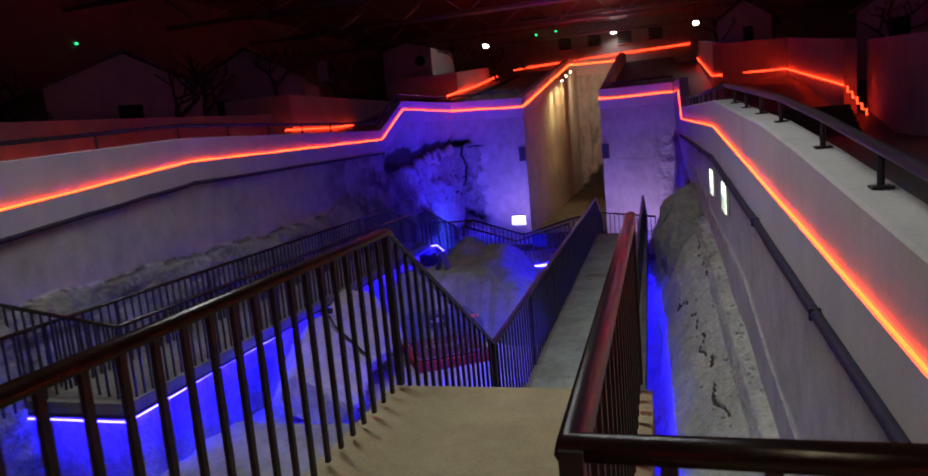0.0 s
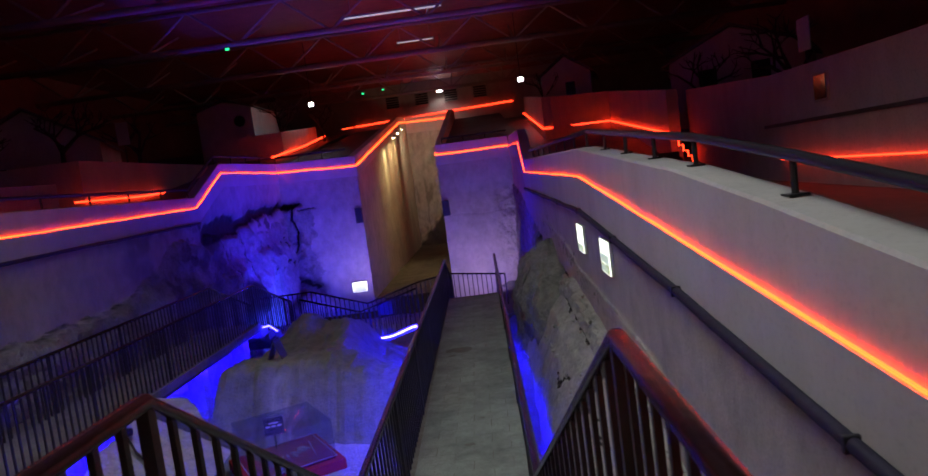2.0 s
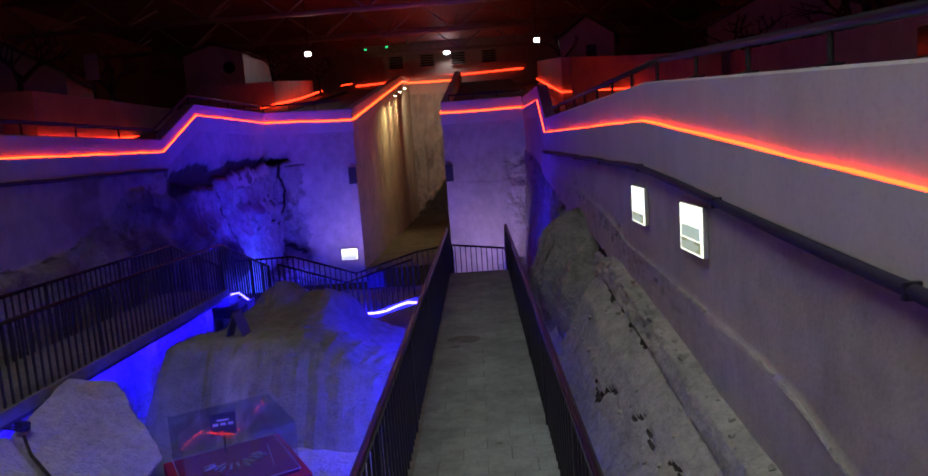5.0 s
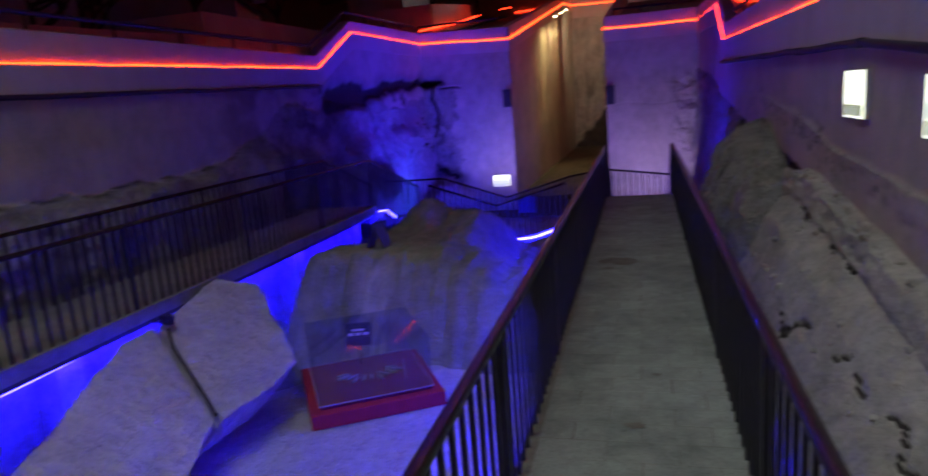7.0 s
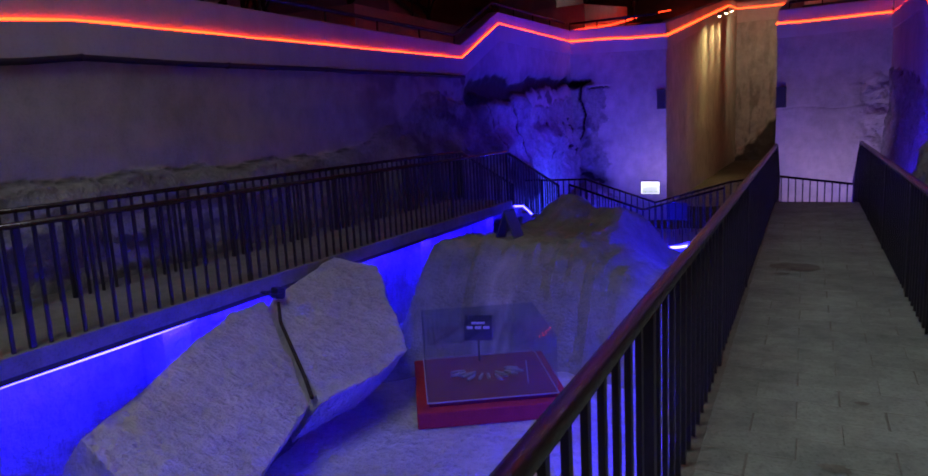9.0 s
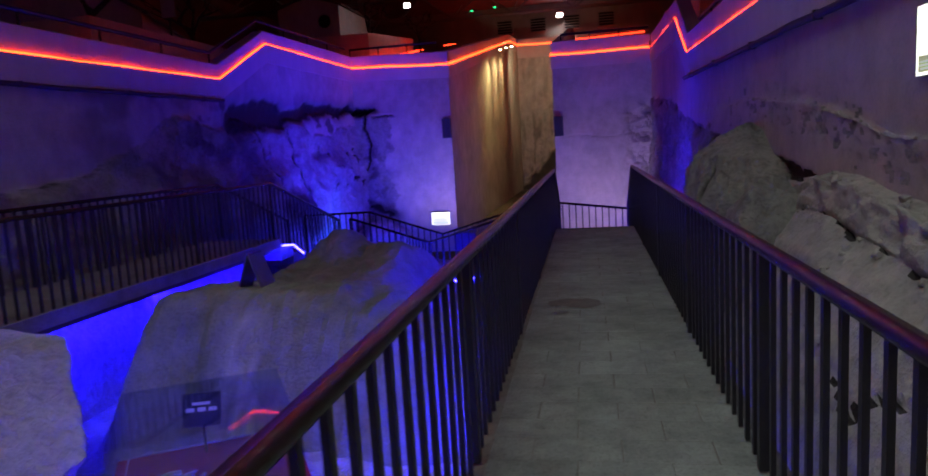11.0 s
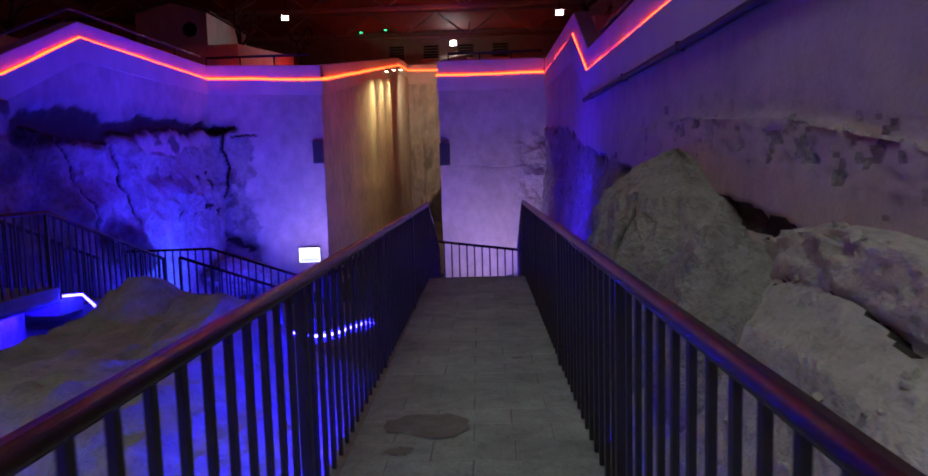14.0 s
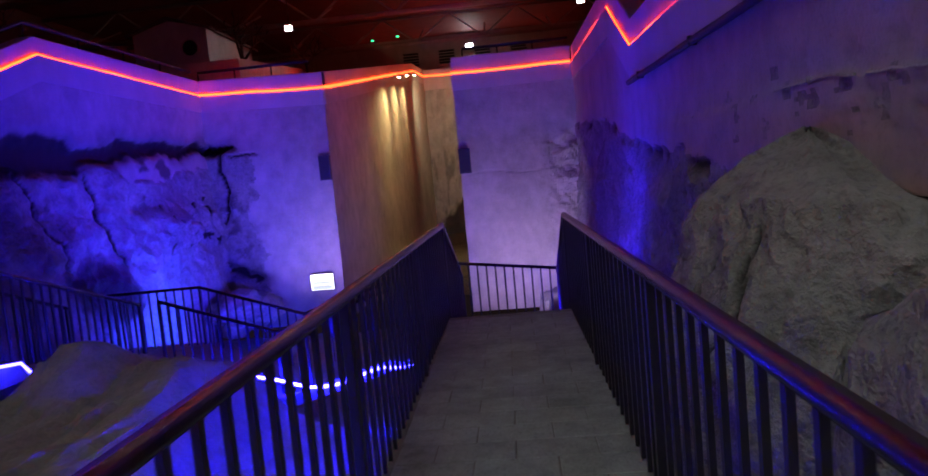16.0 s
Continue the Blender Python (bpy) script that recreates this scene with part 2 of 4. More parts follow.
def cylinder(bm, a, b, r0, r1=None, n=8):
    r1 = r0 if r1 is None else r1
    a, b = Vector(a), Vector(b)
    q = (b - a).to_track_quat("Z", "Y").to_matrix().to_4x4()
    bmesh.ops.create_cone(bm, cap_ends=True, segments=n, radius1=r0, radius2=r1, depth=(b - a).length, matrix=Matrix.Translation((a + b) / 2) @ q)
    return bm


def prism(bm, poly, z0, z1):
    lo = [bm.verts.new((x, y, z0)) for x, y in poly]
    hi = [bm.verts.new((x, y, z1)) for x, y in poly]
    n = len(poly)
    for k in range(n):
        bm.faces.new((lo[k], lo[(k + 1) % n], hi[(k + 1) % n], hi[k]))
    bm.faces.new(lo[::-1])
    bm.faces.new(hi)
    return bm


def lerp_rows(rows, u):
    """Piecewise linear values over rows of (u, a, b, ...)."""
    if u <= rows[0][0]:
        return rows[0][1:]
    for r0, r1 in zip(rows, rows[1:]):
        if u <= r1[0]:
            k = (u - r0[0]) / (r1[0] - r0[0])
            return tuple(a + (b - a) * k for a, b in zip(r0[1:], r1[1:]))
    return rows[-1][1:]


def smooth01(a, b, x):
    k = min(1.0, max(0.0, (x - a) / (b - a)))
    return k * k * (3 - 2 * k)


def fbm(p, octaves=4):
    return noise.fractal(Vector(p), 1.0, 2.1, octaves)


def sheet(name, us, vs, place, material, smooth=False):
    """A grid mesh whose corner (u, v) lies at place(u, v)."""
    nu, nv = len(us), len(vs)
    raw = [place(u, v) for u in us for v in vs]
    verts = [p[:3] for p in raw]
    faces = [(i * nv + j, (i + 1) * nv + j, (i + 1) * nv + j + 1, i * nv + j + 1) for i in range(nu - 1) for j in range(nv - 1)]
    me = bpy.data.meshes.new(name)
    me.from_pydata(verts, [], faces)
    for m in (material if isinstance(material, tuple) else (material,)):
        me.materials.append(m)
    if len(raw[0]) > 3:
        for f in me.polygons:
            f.material_index = raw[f.vertices[0]][3]
    if len(raw[0]) > 4:
        me.attributes.new("soot_shade", "FLOAT", "POINT").data.foreach_set("value", [min(1.0, max(0.0, q[4])) for q in raw])
    if smooth:
        for f in me.polygons:
            f.use_smooth = True
    return new(name, me)


def steps_between(a, b, step):
    n = max(1, round(abs(b - a) / step))
    return [a + (b - a) * k / n for k in range(n + 1)]


def right_x(y):
    return lerp_rows([(0, 1.36), (11, 1.125), (23.4, 0.875), (31.8, 0.84)], y)[0]


# ---- parapets with their red light strips ----
LEFT_ROWS = [(-6, 0.5, 0.1, 1.25), (4, 0.85, 0.45, 1.62), (8.2, 1.19, 0.79, 1.9), (12.6, 1.64, 1.22, 2.15), (23.0, 1.80, 1.36, 2.14), (25.4, 2.88, 2.42, 3.22), (31.8, 2.88, 2.44, 3.30)]
RIGHT_ROWS = [(-6, 0.0, -0.4, 0.5), (3.66, 0.46, 0.06, 0.95), (6.45, 0.763, 0.34, 1.33), (8.16, 0.952, 0.52, 1.53), (13.07, 1.464, 0.96, 1.90), (23.4, 1.60, 1.13, 1.98), (25.25, 2.57, 2.1, 3.0), (31.8, 2.74, 2.3, 3.17)]
FAR_L_ROWS = [(-9.2, 2.88, 2.44, 3.30), (-5.78, 2.75, 2.33, 3.2)]
FAR_R_ROWS = [(-2.3, 2.75, 2.33, 3.2), (0.8, 2.75, 2.33, 3.2)]
SLOT_ROWS = [(31.835, 2.75, 2.33, 3.2), (50.2, 5.95, 5.53, 6.4), (54.4, 6.28, 5.86, 6.7)]
SLOT_BACK_ROWS = [(-5.78, 6.30, 5.5, 6.7), (-2.3, 6.25, 5.45, 6.65)]


def parapet(name, label, rows, spot, inward, led):
    """A plastered wall head: proud lower band, set-back upper face, light strip on the ledge between."""
    bm = bmesh.new()
    nx, ny = inward
    prev = None
    line = []
    for u, zs, zb, zt in rows:
        x, y = spot(u)
        sec = [(0.034, zb), (0.034, zs), (0.0, zs), (0.0, zt - 0.02), (-0.02, zt), (-0.30, zt), (-0.30, zb)]
        ring = [bm.verts.new((x + nx * d, y + ny * d, z)) for d, z in sec]
        line.append((x + nx * 0.02, y + ny * 0.02, zs + led * 0.8))
        if prev:
            for k in range(len(ring)):
                bm.faces.new((prev[k], prev[(k + 1) % len(ring)], ring[(k + 1) % len(ring)], ring[k]))
        else:
            bm.faces.new(ring)
        prev = ring
    bm.faces.new(prev[::-1])
    ob = tagged(part(name, bm, CAP), label, "parapet", kind="structure")
    fine = []
    for (a, b) in zip(line, line[1:]):
        n = max(2, int((Vector(b) - Vector(a)).length / 0.6))
        for k in range(n):
            q = Vector(a).lerp(Vector(b), k / n)
            q.z += random.uniform(-0.014, 0.010)
            fine.append(q)
    fine.append(Vector(line[-1]))
    strip = part("light_strip", tube(bmesh.new(), fine, led, 6), RED_LED if led < 0.03 else RED_LED_FAR, None)
    tagged(strip, "glowing red-orange light strip along the parapet ledge", "light strip", "red light strips")
    return ob


parapet("parapet_left", "pale plastered parapet above the pit wall", LEFT_ROWS, lambda y: (-9.2, y), (1, 0), 0.018)
parapet("parapet_right", "pale plastered parapet beside the upper terrace", RIGHT_ROWS, lambda y: (right_x(y), y), (-1, 0), 0.011)
parapet("parapet_far_left", "pale parapet at the head of the rock face", FAR_L_ROWS, lambda x: (x, 31.8), (0, -1), 0.034)
parapet("parapet_far_right", "pale parapet at the head of the end block", FAR_R_ROWS, lambda x: (x, 31.8), (0, -1), 0.034)
parapet("parapet_slot_left", "rising wall head beside the narrow cutting", SLOT_ROWS, lambda y: (-5.78, y), (1, 0), 0.045)
parapet("parapet_slot_right", "rising wall head beside the narrow cutting", SLOT_ROWS, lambda y: (-2.3, y), (-1, 0), 0.045)
parapet("parapet_slot_back", "wall head closing the narrow cutting", SLOT_BACK_ROWS, lambda x: (x, 54.7), (0, -1), 0.045)


# ---- pit walls ----
def left_place(y, z):
    zb = lerp_rows(LEFT_ROWS, y)[1]
    z = -3.6 + (zb + 0.02 + 3.6) * z
    line = -0.22 + 0.10 * fbm((y * 0.7, 3.1, 0)) + 1.5 * smooth01(17.5, 22, y) * (0.7 + 0.3 * fbm((y * 0.4, 8, 1)))
    line += 0.06 * fbm((y * 3.2, 7.7, 2), 5)
    below = smooth01(0.0, 0.08, line - z)
    d = 0.012 * fbm((0, y * 0.6, z * 0.6))
    low = smooth01(0.1, -0.5, z)
    rough = (0.03 + 0.13 * low) + 0.10 * min(1.6, max(0.0, -z)) + (0.10 + 0.12 * low) * fbm((2, y * 0.8, z * 0.9), 5) + 0.10 * abs(fbm((5, y * 2.3, z * 2.6), 5))
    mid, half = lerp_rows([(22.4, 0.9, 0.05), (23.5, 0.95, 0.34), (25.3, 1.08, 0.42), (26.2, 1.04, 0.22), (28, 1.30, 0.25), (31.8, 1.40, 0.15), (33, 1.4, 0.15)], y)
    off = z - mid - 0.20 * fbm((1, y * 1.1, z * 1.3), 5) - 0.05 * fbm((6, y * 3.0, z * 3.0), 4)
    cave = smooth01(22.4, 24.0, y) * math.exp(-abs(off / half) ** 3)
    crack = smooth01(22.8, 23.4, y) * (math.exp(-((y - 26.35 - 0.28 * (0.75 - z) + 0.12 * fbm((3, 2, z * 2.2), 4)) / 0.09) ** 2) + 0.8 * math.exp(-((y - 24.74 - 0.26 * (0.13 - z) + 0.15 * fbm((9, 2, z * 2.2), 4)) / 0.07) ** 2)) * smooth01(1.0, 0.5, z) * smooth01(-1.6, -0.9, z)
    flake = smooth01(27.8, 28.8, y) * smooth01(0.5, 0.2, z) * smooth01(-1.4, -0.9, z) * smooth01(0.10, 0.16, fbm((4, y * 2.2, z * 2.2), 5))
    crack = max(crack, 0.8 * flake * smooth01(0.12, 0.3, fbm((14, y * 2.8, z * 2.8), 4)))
    soot_shade = smooth01(0.18, 0.42, fbm((21, y * 0.9, z * 1.4), 6)) * smooth01(20.5, 22.5, y) * smooth01(1.8, 1.2, z) * smooth01(-0.4, 0.4, z)
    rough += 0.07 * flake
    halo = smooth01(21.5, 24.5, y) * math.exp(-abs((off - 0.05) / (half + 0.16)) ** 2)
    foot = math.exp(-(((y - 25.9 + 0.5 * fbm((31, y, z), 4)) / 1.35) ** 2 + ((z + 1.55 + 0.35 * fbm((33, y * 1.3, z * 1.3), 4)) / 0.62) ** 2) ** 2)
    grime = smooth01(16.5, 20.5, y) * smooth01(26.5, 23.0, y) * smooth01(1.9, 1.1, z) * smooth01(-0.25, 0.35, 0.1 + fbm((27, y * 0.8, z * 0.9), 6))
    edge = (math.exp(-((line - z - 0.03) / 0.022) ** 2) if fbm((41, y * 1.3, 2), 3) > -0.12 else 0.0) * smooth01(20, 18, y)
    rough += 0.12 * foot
    # shade of cave, halo, cracks, edge and foot painted black, over sooty noise
    black = max(smooth01(0.12, 0.6, cave), 0.75 * halo, smooth01(0.2, 0.7, crack), 0.8 * soot_shade, 0.95 * foot, 0.62 * grime, 0.9 * edge)
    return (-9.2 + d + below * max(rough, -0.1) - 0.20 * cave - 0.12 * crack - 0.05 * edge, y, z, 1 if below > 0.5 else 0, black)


def far_left_place(x, z):
    z = -3.6 + (lerp_rows(FAR_L_ROWS, x)[1] + 0.02 + 3.6) * z
    rocky = smooth01(-7.4, -8.6, x + 0.4 * fbm((x, 0, z))) * smooth01(1.6, 1.1, z)
    d = 0.03 * fbm((x * 0.9, 1, z * 0.9), 5)
    d += rocky * (0.10 + 0.22 * fbm((x * 0.9, 2, z * 0.8), 5))
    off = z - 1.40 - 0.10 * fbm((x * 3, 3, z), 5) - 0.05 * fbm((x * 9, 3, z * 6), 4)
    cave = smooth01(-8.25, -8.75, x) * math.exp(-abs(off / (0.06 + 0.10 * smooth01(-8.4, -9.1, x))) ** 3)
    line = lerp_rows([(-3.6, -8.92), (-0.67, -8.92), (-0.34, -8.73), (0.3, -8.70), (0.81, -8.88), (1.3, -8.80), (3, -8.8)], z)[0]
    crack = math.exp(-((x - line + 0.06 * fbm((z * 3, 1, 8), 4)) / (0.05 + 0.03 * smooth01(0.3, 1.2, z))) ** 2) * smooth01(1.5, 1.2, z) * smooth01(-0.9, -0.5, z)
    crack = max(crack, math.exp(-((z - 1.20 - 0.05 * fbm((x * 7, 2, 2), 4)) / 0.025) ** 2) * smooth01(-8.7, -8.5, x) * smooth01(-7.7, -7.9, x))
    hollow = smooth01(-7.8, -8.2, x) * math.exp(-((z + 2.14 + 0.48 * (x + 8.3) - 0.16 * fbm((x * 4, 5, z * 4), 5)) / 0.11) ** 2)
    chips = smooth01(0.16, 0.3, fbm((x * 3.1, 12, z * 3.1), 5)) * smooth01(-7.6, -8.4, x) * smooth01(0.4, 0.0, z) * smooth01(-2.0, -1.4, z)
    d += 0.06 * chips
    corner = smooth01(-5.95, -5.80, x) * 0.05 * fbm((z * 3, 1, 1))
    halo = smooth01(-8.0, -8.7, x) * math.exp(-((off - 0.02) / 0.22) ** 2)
    hollow_fringe = smooth01(-7.4, -8.0, x) * math.exp(-((z + 2.05 + 0.48 * (x + 8.3) - 0.2 * fbm((x * 3, 5, z * 3), 5)) / 0.24) ** 2)
    # recess shade put into the colour: cave, crack and hollow, fading round them
    black = max(smooth01(0.12, 0.6, cave), 0.7 * halo, smooth01(0.2, 0.7, crack), smooth01(0.2, 0.7, hollow), 0.7 * hollow_fringe, 0.45 * chips)
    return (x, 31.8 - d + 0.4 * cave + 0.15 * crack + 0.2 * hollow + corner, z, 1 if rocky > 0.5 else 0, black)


def far_right_place(x, z):
    z = -3.6 + (lerp_rows(FAR_R_ROWS, x)[1] + 0.02 + 3.6) * z
    d = 0.035 * fbm((x * 1.1, 5, z * 1.1), 5)
    d += smooth01(-0.4, 0.7, x) * smooth01(1.4, 0.4, z) * 0.26 * fbm((x * 1.9, 6, z * 1.9), 6)
    d -= 0.014 * math.exp(-((z - 0.1 - 0.05 * math.sin(x * 3)) / 0.03) ** 2)
    return (x, 31.8 - d, z)


def ledge_z(y):
    return lerp_rows([(-6, -2.6), (6, -1.3), (8.88, -0.65), (9.4, -0.50), (10, -0.38), (11.4, -0.27), (14.2, -0.08), (15, 0.08), (15.7, 0.19), (17.7, 0.36), (33, 0.4)], y)[0] + 0.025 * fbm((0, y * 0.9, 9))


def right_place(y, z):
    zb = lerp_rows(RIGHT_ROWS, y)[1]
    z = -3.6 + (zb + 0.02 + 3.6) * z
    d = 0.015 * fbm((3, y * 0.7, z * 0.9), 5)
    ledge = ledge_z(y)
    d += 0.028 * smooth01(0.03, -0.03, z - ledge) * smooth01(24, 20, y)
    d += 0.012 * math.exp(-((z - ledge) / 0.035) ** 2) * max(0.0, fbm((1, y * 2.6, z * 4), 5)) * 2 * smooth01(22, 19, y)
    pits = max(0.0, fbm((7, y * 5.0, z * 6.0), 5) - 0.20) * smooth01(11.5, 13.5, y) * smooth01(22, 18, y) * math.exp(-((z - ledge + 0.12) / 0.22) ** 2)
    d -= 0.04 * pits
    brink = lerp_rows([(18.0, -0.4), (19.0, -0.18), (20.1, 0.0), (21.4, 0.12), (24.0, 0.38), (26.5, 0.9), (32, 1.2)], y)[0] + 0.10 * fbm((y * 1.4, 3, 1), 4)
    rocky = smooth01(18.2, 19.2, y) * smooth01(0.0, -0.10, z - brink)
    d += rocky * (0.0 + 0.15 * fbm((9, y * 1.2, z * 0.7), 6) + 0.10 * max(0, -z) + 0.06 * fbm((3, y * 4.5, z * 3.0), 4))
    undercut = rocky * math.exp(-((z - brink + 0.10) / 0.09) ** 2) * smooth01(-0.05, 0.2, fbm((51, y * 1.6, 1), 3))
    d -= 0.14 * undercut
    crumb = smooth01(9.5, 12.0, y) * smooth01(19.0, 16.5, y) * math.exp(-((z - ledge + 0.16) / 0.17) ** 2)
    d += crumb * (0.016 * fbm((61, y * 9, z * 11), 5) + 0.012 * fbm((63, y * 22, z * 22), 3))
    # shadow gap above the bench, painted by giving its faces near-black rock
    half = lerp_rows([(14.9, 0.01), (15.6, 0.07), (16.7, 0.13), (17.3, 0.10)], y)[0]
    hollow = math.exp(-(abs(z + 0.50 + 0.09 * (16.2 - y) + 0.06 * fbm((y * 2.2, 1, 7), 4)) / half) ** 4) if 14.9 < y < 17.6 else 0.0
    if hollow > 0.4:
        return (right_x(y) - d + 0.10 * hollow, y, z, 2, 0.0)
    specks = smooth01(0.36, 0.42, fbm((17, y * 6.5, z * 7.5), 4) + 0.25 * fbm((8, y * 1.5, z * 1.5), 2)) * math.exp(-((z - ledge - 0.10) / 0.22) ** 2) * smooth01(13.5, 15.5, y) * smooth01(19.5, 18, y)
    d -= 0.012 * specks
    holes = smooth01(0.22, 0.4, fbm((71, y * 7.5, z * 11.0), 4)) * crumb
    # undercut's shade is painted black; holes and specks are darkened more weakly
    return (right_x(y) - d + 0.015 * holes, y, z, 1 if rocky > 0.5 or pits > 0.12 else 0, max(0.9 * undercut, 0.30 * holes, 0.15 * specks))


UNIT = [k / 150 for k in range(151)]
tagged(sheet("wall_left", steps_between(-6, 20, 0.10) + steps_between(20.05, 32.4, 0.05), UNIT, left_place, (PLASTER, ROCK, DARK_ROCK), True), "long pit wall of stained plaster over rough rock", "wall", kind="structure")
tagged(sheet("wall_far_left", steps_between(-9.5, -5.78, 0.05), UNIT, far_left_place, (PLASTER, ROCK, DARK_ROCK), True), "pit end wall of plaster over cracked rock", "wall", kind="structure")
tagged(sheet("wall_far_right", steps_between(-2.3, 1.0, 0.05), UNIT, far_right_place, PLASTER), "weathered plaster end wall of the pit", "wall", kind="structure")
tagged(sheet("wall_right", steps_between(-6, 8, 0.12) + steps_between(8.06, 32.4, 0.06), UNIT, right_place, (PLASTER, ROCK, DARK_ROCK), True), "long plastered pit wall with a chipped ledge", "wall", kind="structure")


def slot_wall(name, x, sign):
    def place(y, v):
        zb = lerp_rows(SLOT_ROWS, y)[1]
        z = -3.6 + (zb + 0.02 + 3.6) * v
        return (x + sign * 0.03 * fbm((x, y * 0.6, z * 0.6), 5), y, z)
    return tagged(sheet(name, steps_between(31.8, 54.8, 0.25), [k / 40 for k in range(41)], place, PLASTER), "tall plaster wall of the narrow cutting", "wall", kind="structure")


slot_wall("wall_slot_left", -5.78, 1)
slot_wall("wall_slot_right", -2.3, -1)
def slot_back_place(x, v):
    z = -3.6 + 9.2 * v
    n = fbm((x * 1.5, 0, z * 1.2), 5)
    streak = smooth01(0.0, 0.35, fbm((x * 2.6, 4, z * 0.55), 5)) * (0.35 + 0.5 * smooth01(3.5, 0.5, z))
    slide = smooth01(0.25, -0.25, z + 1.2 - 1.1 * (x + 4.2) + 0.4 * n)
    # darker streaks, and near black below the rising diagonal
    return (x, 54.75 - 0.10 * n - 0.5 * slide, z, 0, max(0.5 * streak, 0.85 * slide))


tagged(sheet("wall_slot_back", steps_between(-5.9, -2.2, 0.08), [k / 90 for k in range(91)], slot_back_place, (PLASTER,)), "stained pale wall closing the narrow cutting", "wall", kind="structure")
tagged(part("wall_back", one_box((-4, -6.2, 0), (30, 0.4, 22)), PLASTER), "plain plaster wall closing the hall", "wall", kind="structure")

# thin broken crust along the ledge of the wall
bm = bmesh.new()
rs = random.Random(31)
y = 6.4
while y < 18.6:
    run = rs.uniform(0.25, 0.9)
    pts = [(right_x(q) - 0.022 + 0.008 * fbm((q * 9, 1, 1), 3), q, ledge_z(q) + 0.012 * fbm((q * 7, 5, 2), 4)) for q in steps_between(y, y + run, 0.05)]
    k = rs.uniform(0.004, 0.011)
    sweep(bm, pts, [(-k * 1.4, -k), (k * 1.4, -k * 0.8), (k * 1.2, k * 0.6), (-k * 0.2, k)])
    if rs.random() < 0.35:
        g = bmesh.ops.create_icosphere(bm, subdivisions=2, radius=rs.uniform(0.012, 0.024), matrix=Matrix.Translation(pts[-1]))
        for v in g["verts"]:
            v.co += Vector((rs.uniform(-1, 1), rs.uniform(-1, 1), rs.uniform(-1, 1))) * 0.008
    y += run + rs.uniform(0.0, 0.12)
tagged(part("wall_ledge", bm, RUBBLE), "thin pale crust along the ledge of the plastered wall", "ledge", kind="structure")

# dark navy tube under the parapet bands
for name, rows, spot in (("tube_left", LEFT_ROWS[:5], lambda y: -9.2 + 0.06), ("tube_right", RIGHT_ROWS[:6], lambda y: right_x(y) - 0.07)):
    pts = []
    for (r0, r1) in zip(rows, rows[1:]):
        for y in steps_between(r0[0], r1[0], 0.8)[:-1]:
            zb = lerp_rows(rows, y)[1]
            pts.append((spot(y), y, zb - 0.02 + random.uniform(-0.01, 0.01)))
    pts.append((spot(rows[-1][0]), rows[-1][0], rows[-1][2] - 0.03))
    duct = tagged(part("navy_tube", tube(bmesh.new(), pts, 0.040, 8), NAVY, smooth=True), "dark navy tube clipped below the parapet band", "cable duct", "cable ducts")
    for p in pts[8::3]:
        part("clip", one_box(p, (0.09, 0.03, 0.09), bevel=0.006), STEEL, duct)


# ---- pit ground ----
def ground_z(x, y):
    z = -3.15 + 0.06 * fbm((x * 0.8, y * 0.8, 1), 4)
    front = smooth01(14.35, 15.75, y + 0.25 * fbm((x * 0.9, 0, 4)) + 0.12 * (x + 4.5))
    leftside = smooth01(-6.75, -6.0, x + 0.12 * fbm((0, y, 2)))
    rightside = 1 - 0.40 * smooth01(-4.2, -2.0, x) - 0.40 * smooth01(-4.35, -3.55, x) * smooth01(17.0, 19.5, y)
    back = 1 - smooth01(20.9, 22.2, y)
    ridge = 1 + 0.05 * fbm((x * 5.5 + y * 0.6, y * 0.35, 3), 3) - 0.045 * abs(fbm((x * 3.2 - y * 0.3, y * 0.3, 9), 4))
    z += 1.62 * front * leftside * rightside * back * ridge
    z -= 0.27 * front * back * smooth01(16.2, 18.0, y) * leftside
    r2 = ((x + 5.50) / 0.50) ** 2 + ((y - 20.1) / 0.62) ** 2
    z += 0.50 * math.exp(-r2 ** 1.3) * (1 + 0.12 * fbm((x * 3, y * 3, 0)))
    z += 0.24 * math.exp(-((x + 4.50) / 0.36) ** 2 - ((y - 20.2) / 0.6) ** 2)
    z += (0.05 * fbm((x * 2.2, y * 2.2, 6), 4) + 0.025 * fbm((x * 6, y * 4.5, 16), 4)) * front
    round_hump = math.atan2(y - 20.1, x + 5.2)
    z -= 0.16 * max(0.0, fbm((round_hump * 4.5, 2, 5), 3)) * math.exp(-((math.hypot(x + 5.2, (y - 20.1) * 0.8) - 0.75) / 0.35) ** 2)
    z -= 0.75 * smooth01(21.3, 23.2, y)
    z += 0.82 * smooth01(9.75, 8.9, y + 0.15 * fbm((x * 1.5, 4, 4), 4)) * smooth01(-7.0, -6.2, x + 0.15 * fbm((7, y * 1.5, 4), 4)) * smooth01(-2.2, -3.4, x)
    # rubble shoulder under the right wall
    top = lerp_rows([(0, -1.2), (4, -0.9), (8, -0.45), (13.5, -0.42), (15, -0.75), (17, -1.1), (21, -1.6), (25, -2.4)], y)[0]
    s = (x - right_x(y) + 1.25 - 0.22 * fbm((1, y * 0.7, 2), 4)) / 1.25
    if s > 0:
        h = top + 3.0
        prof = 0.62 * smooth01(0.0, 0.42, s) + 0.38 * smooth01(0.42, 1.0, s)
        z = max(z, -3.1 + (h - 0.5) * prof * (0.25 if y < 17 else 1.0) + 0.13 * fbm((x * 2.0, y * 1.4, 5), 5))
    return z


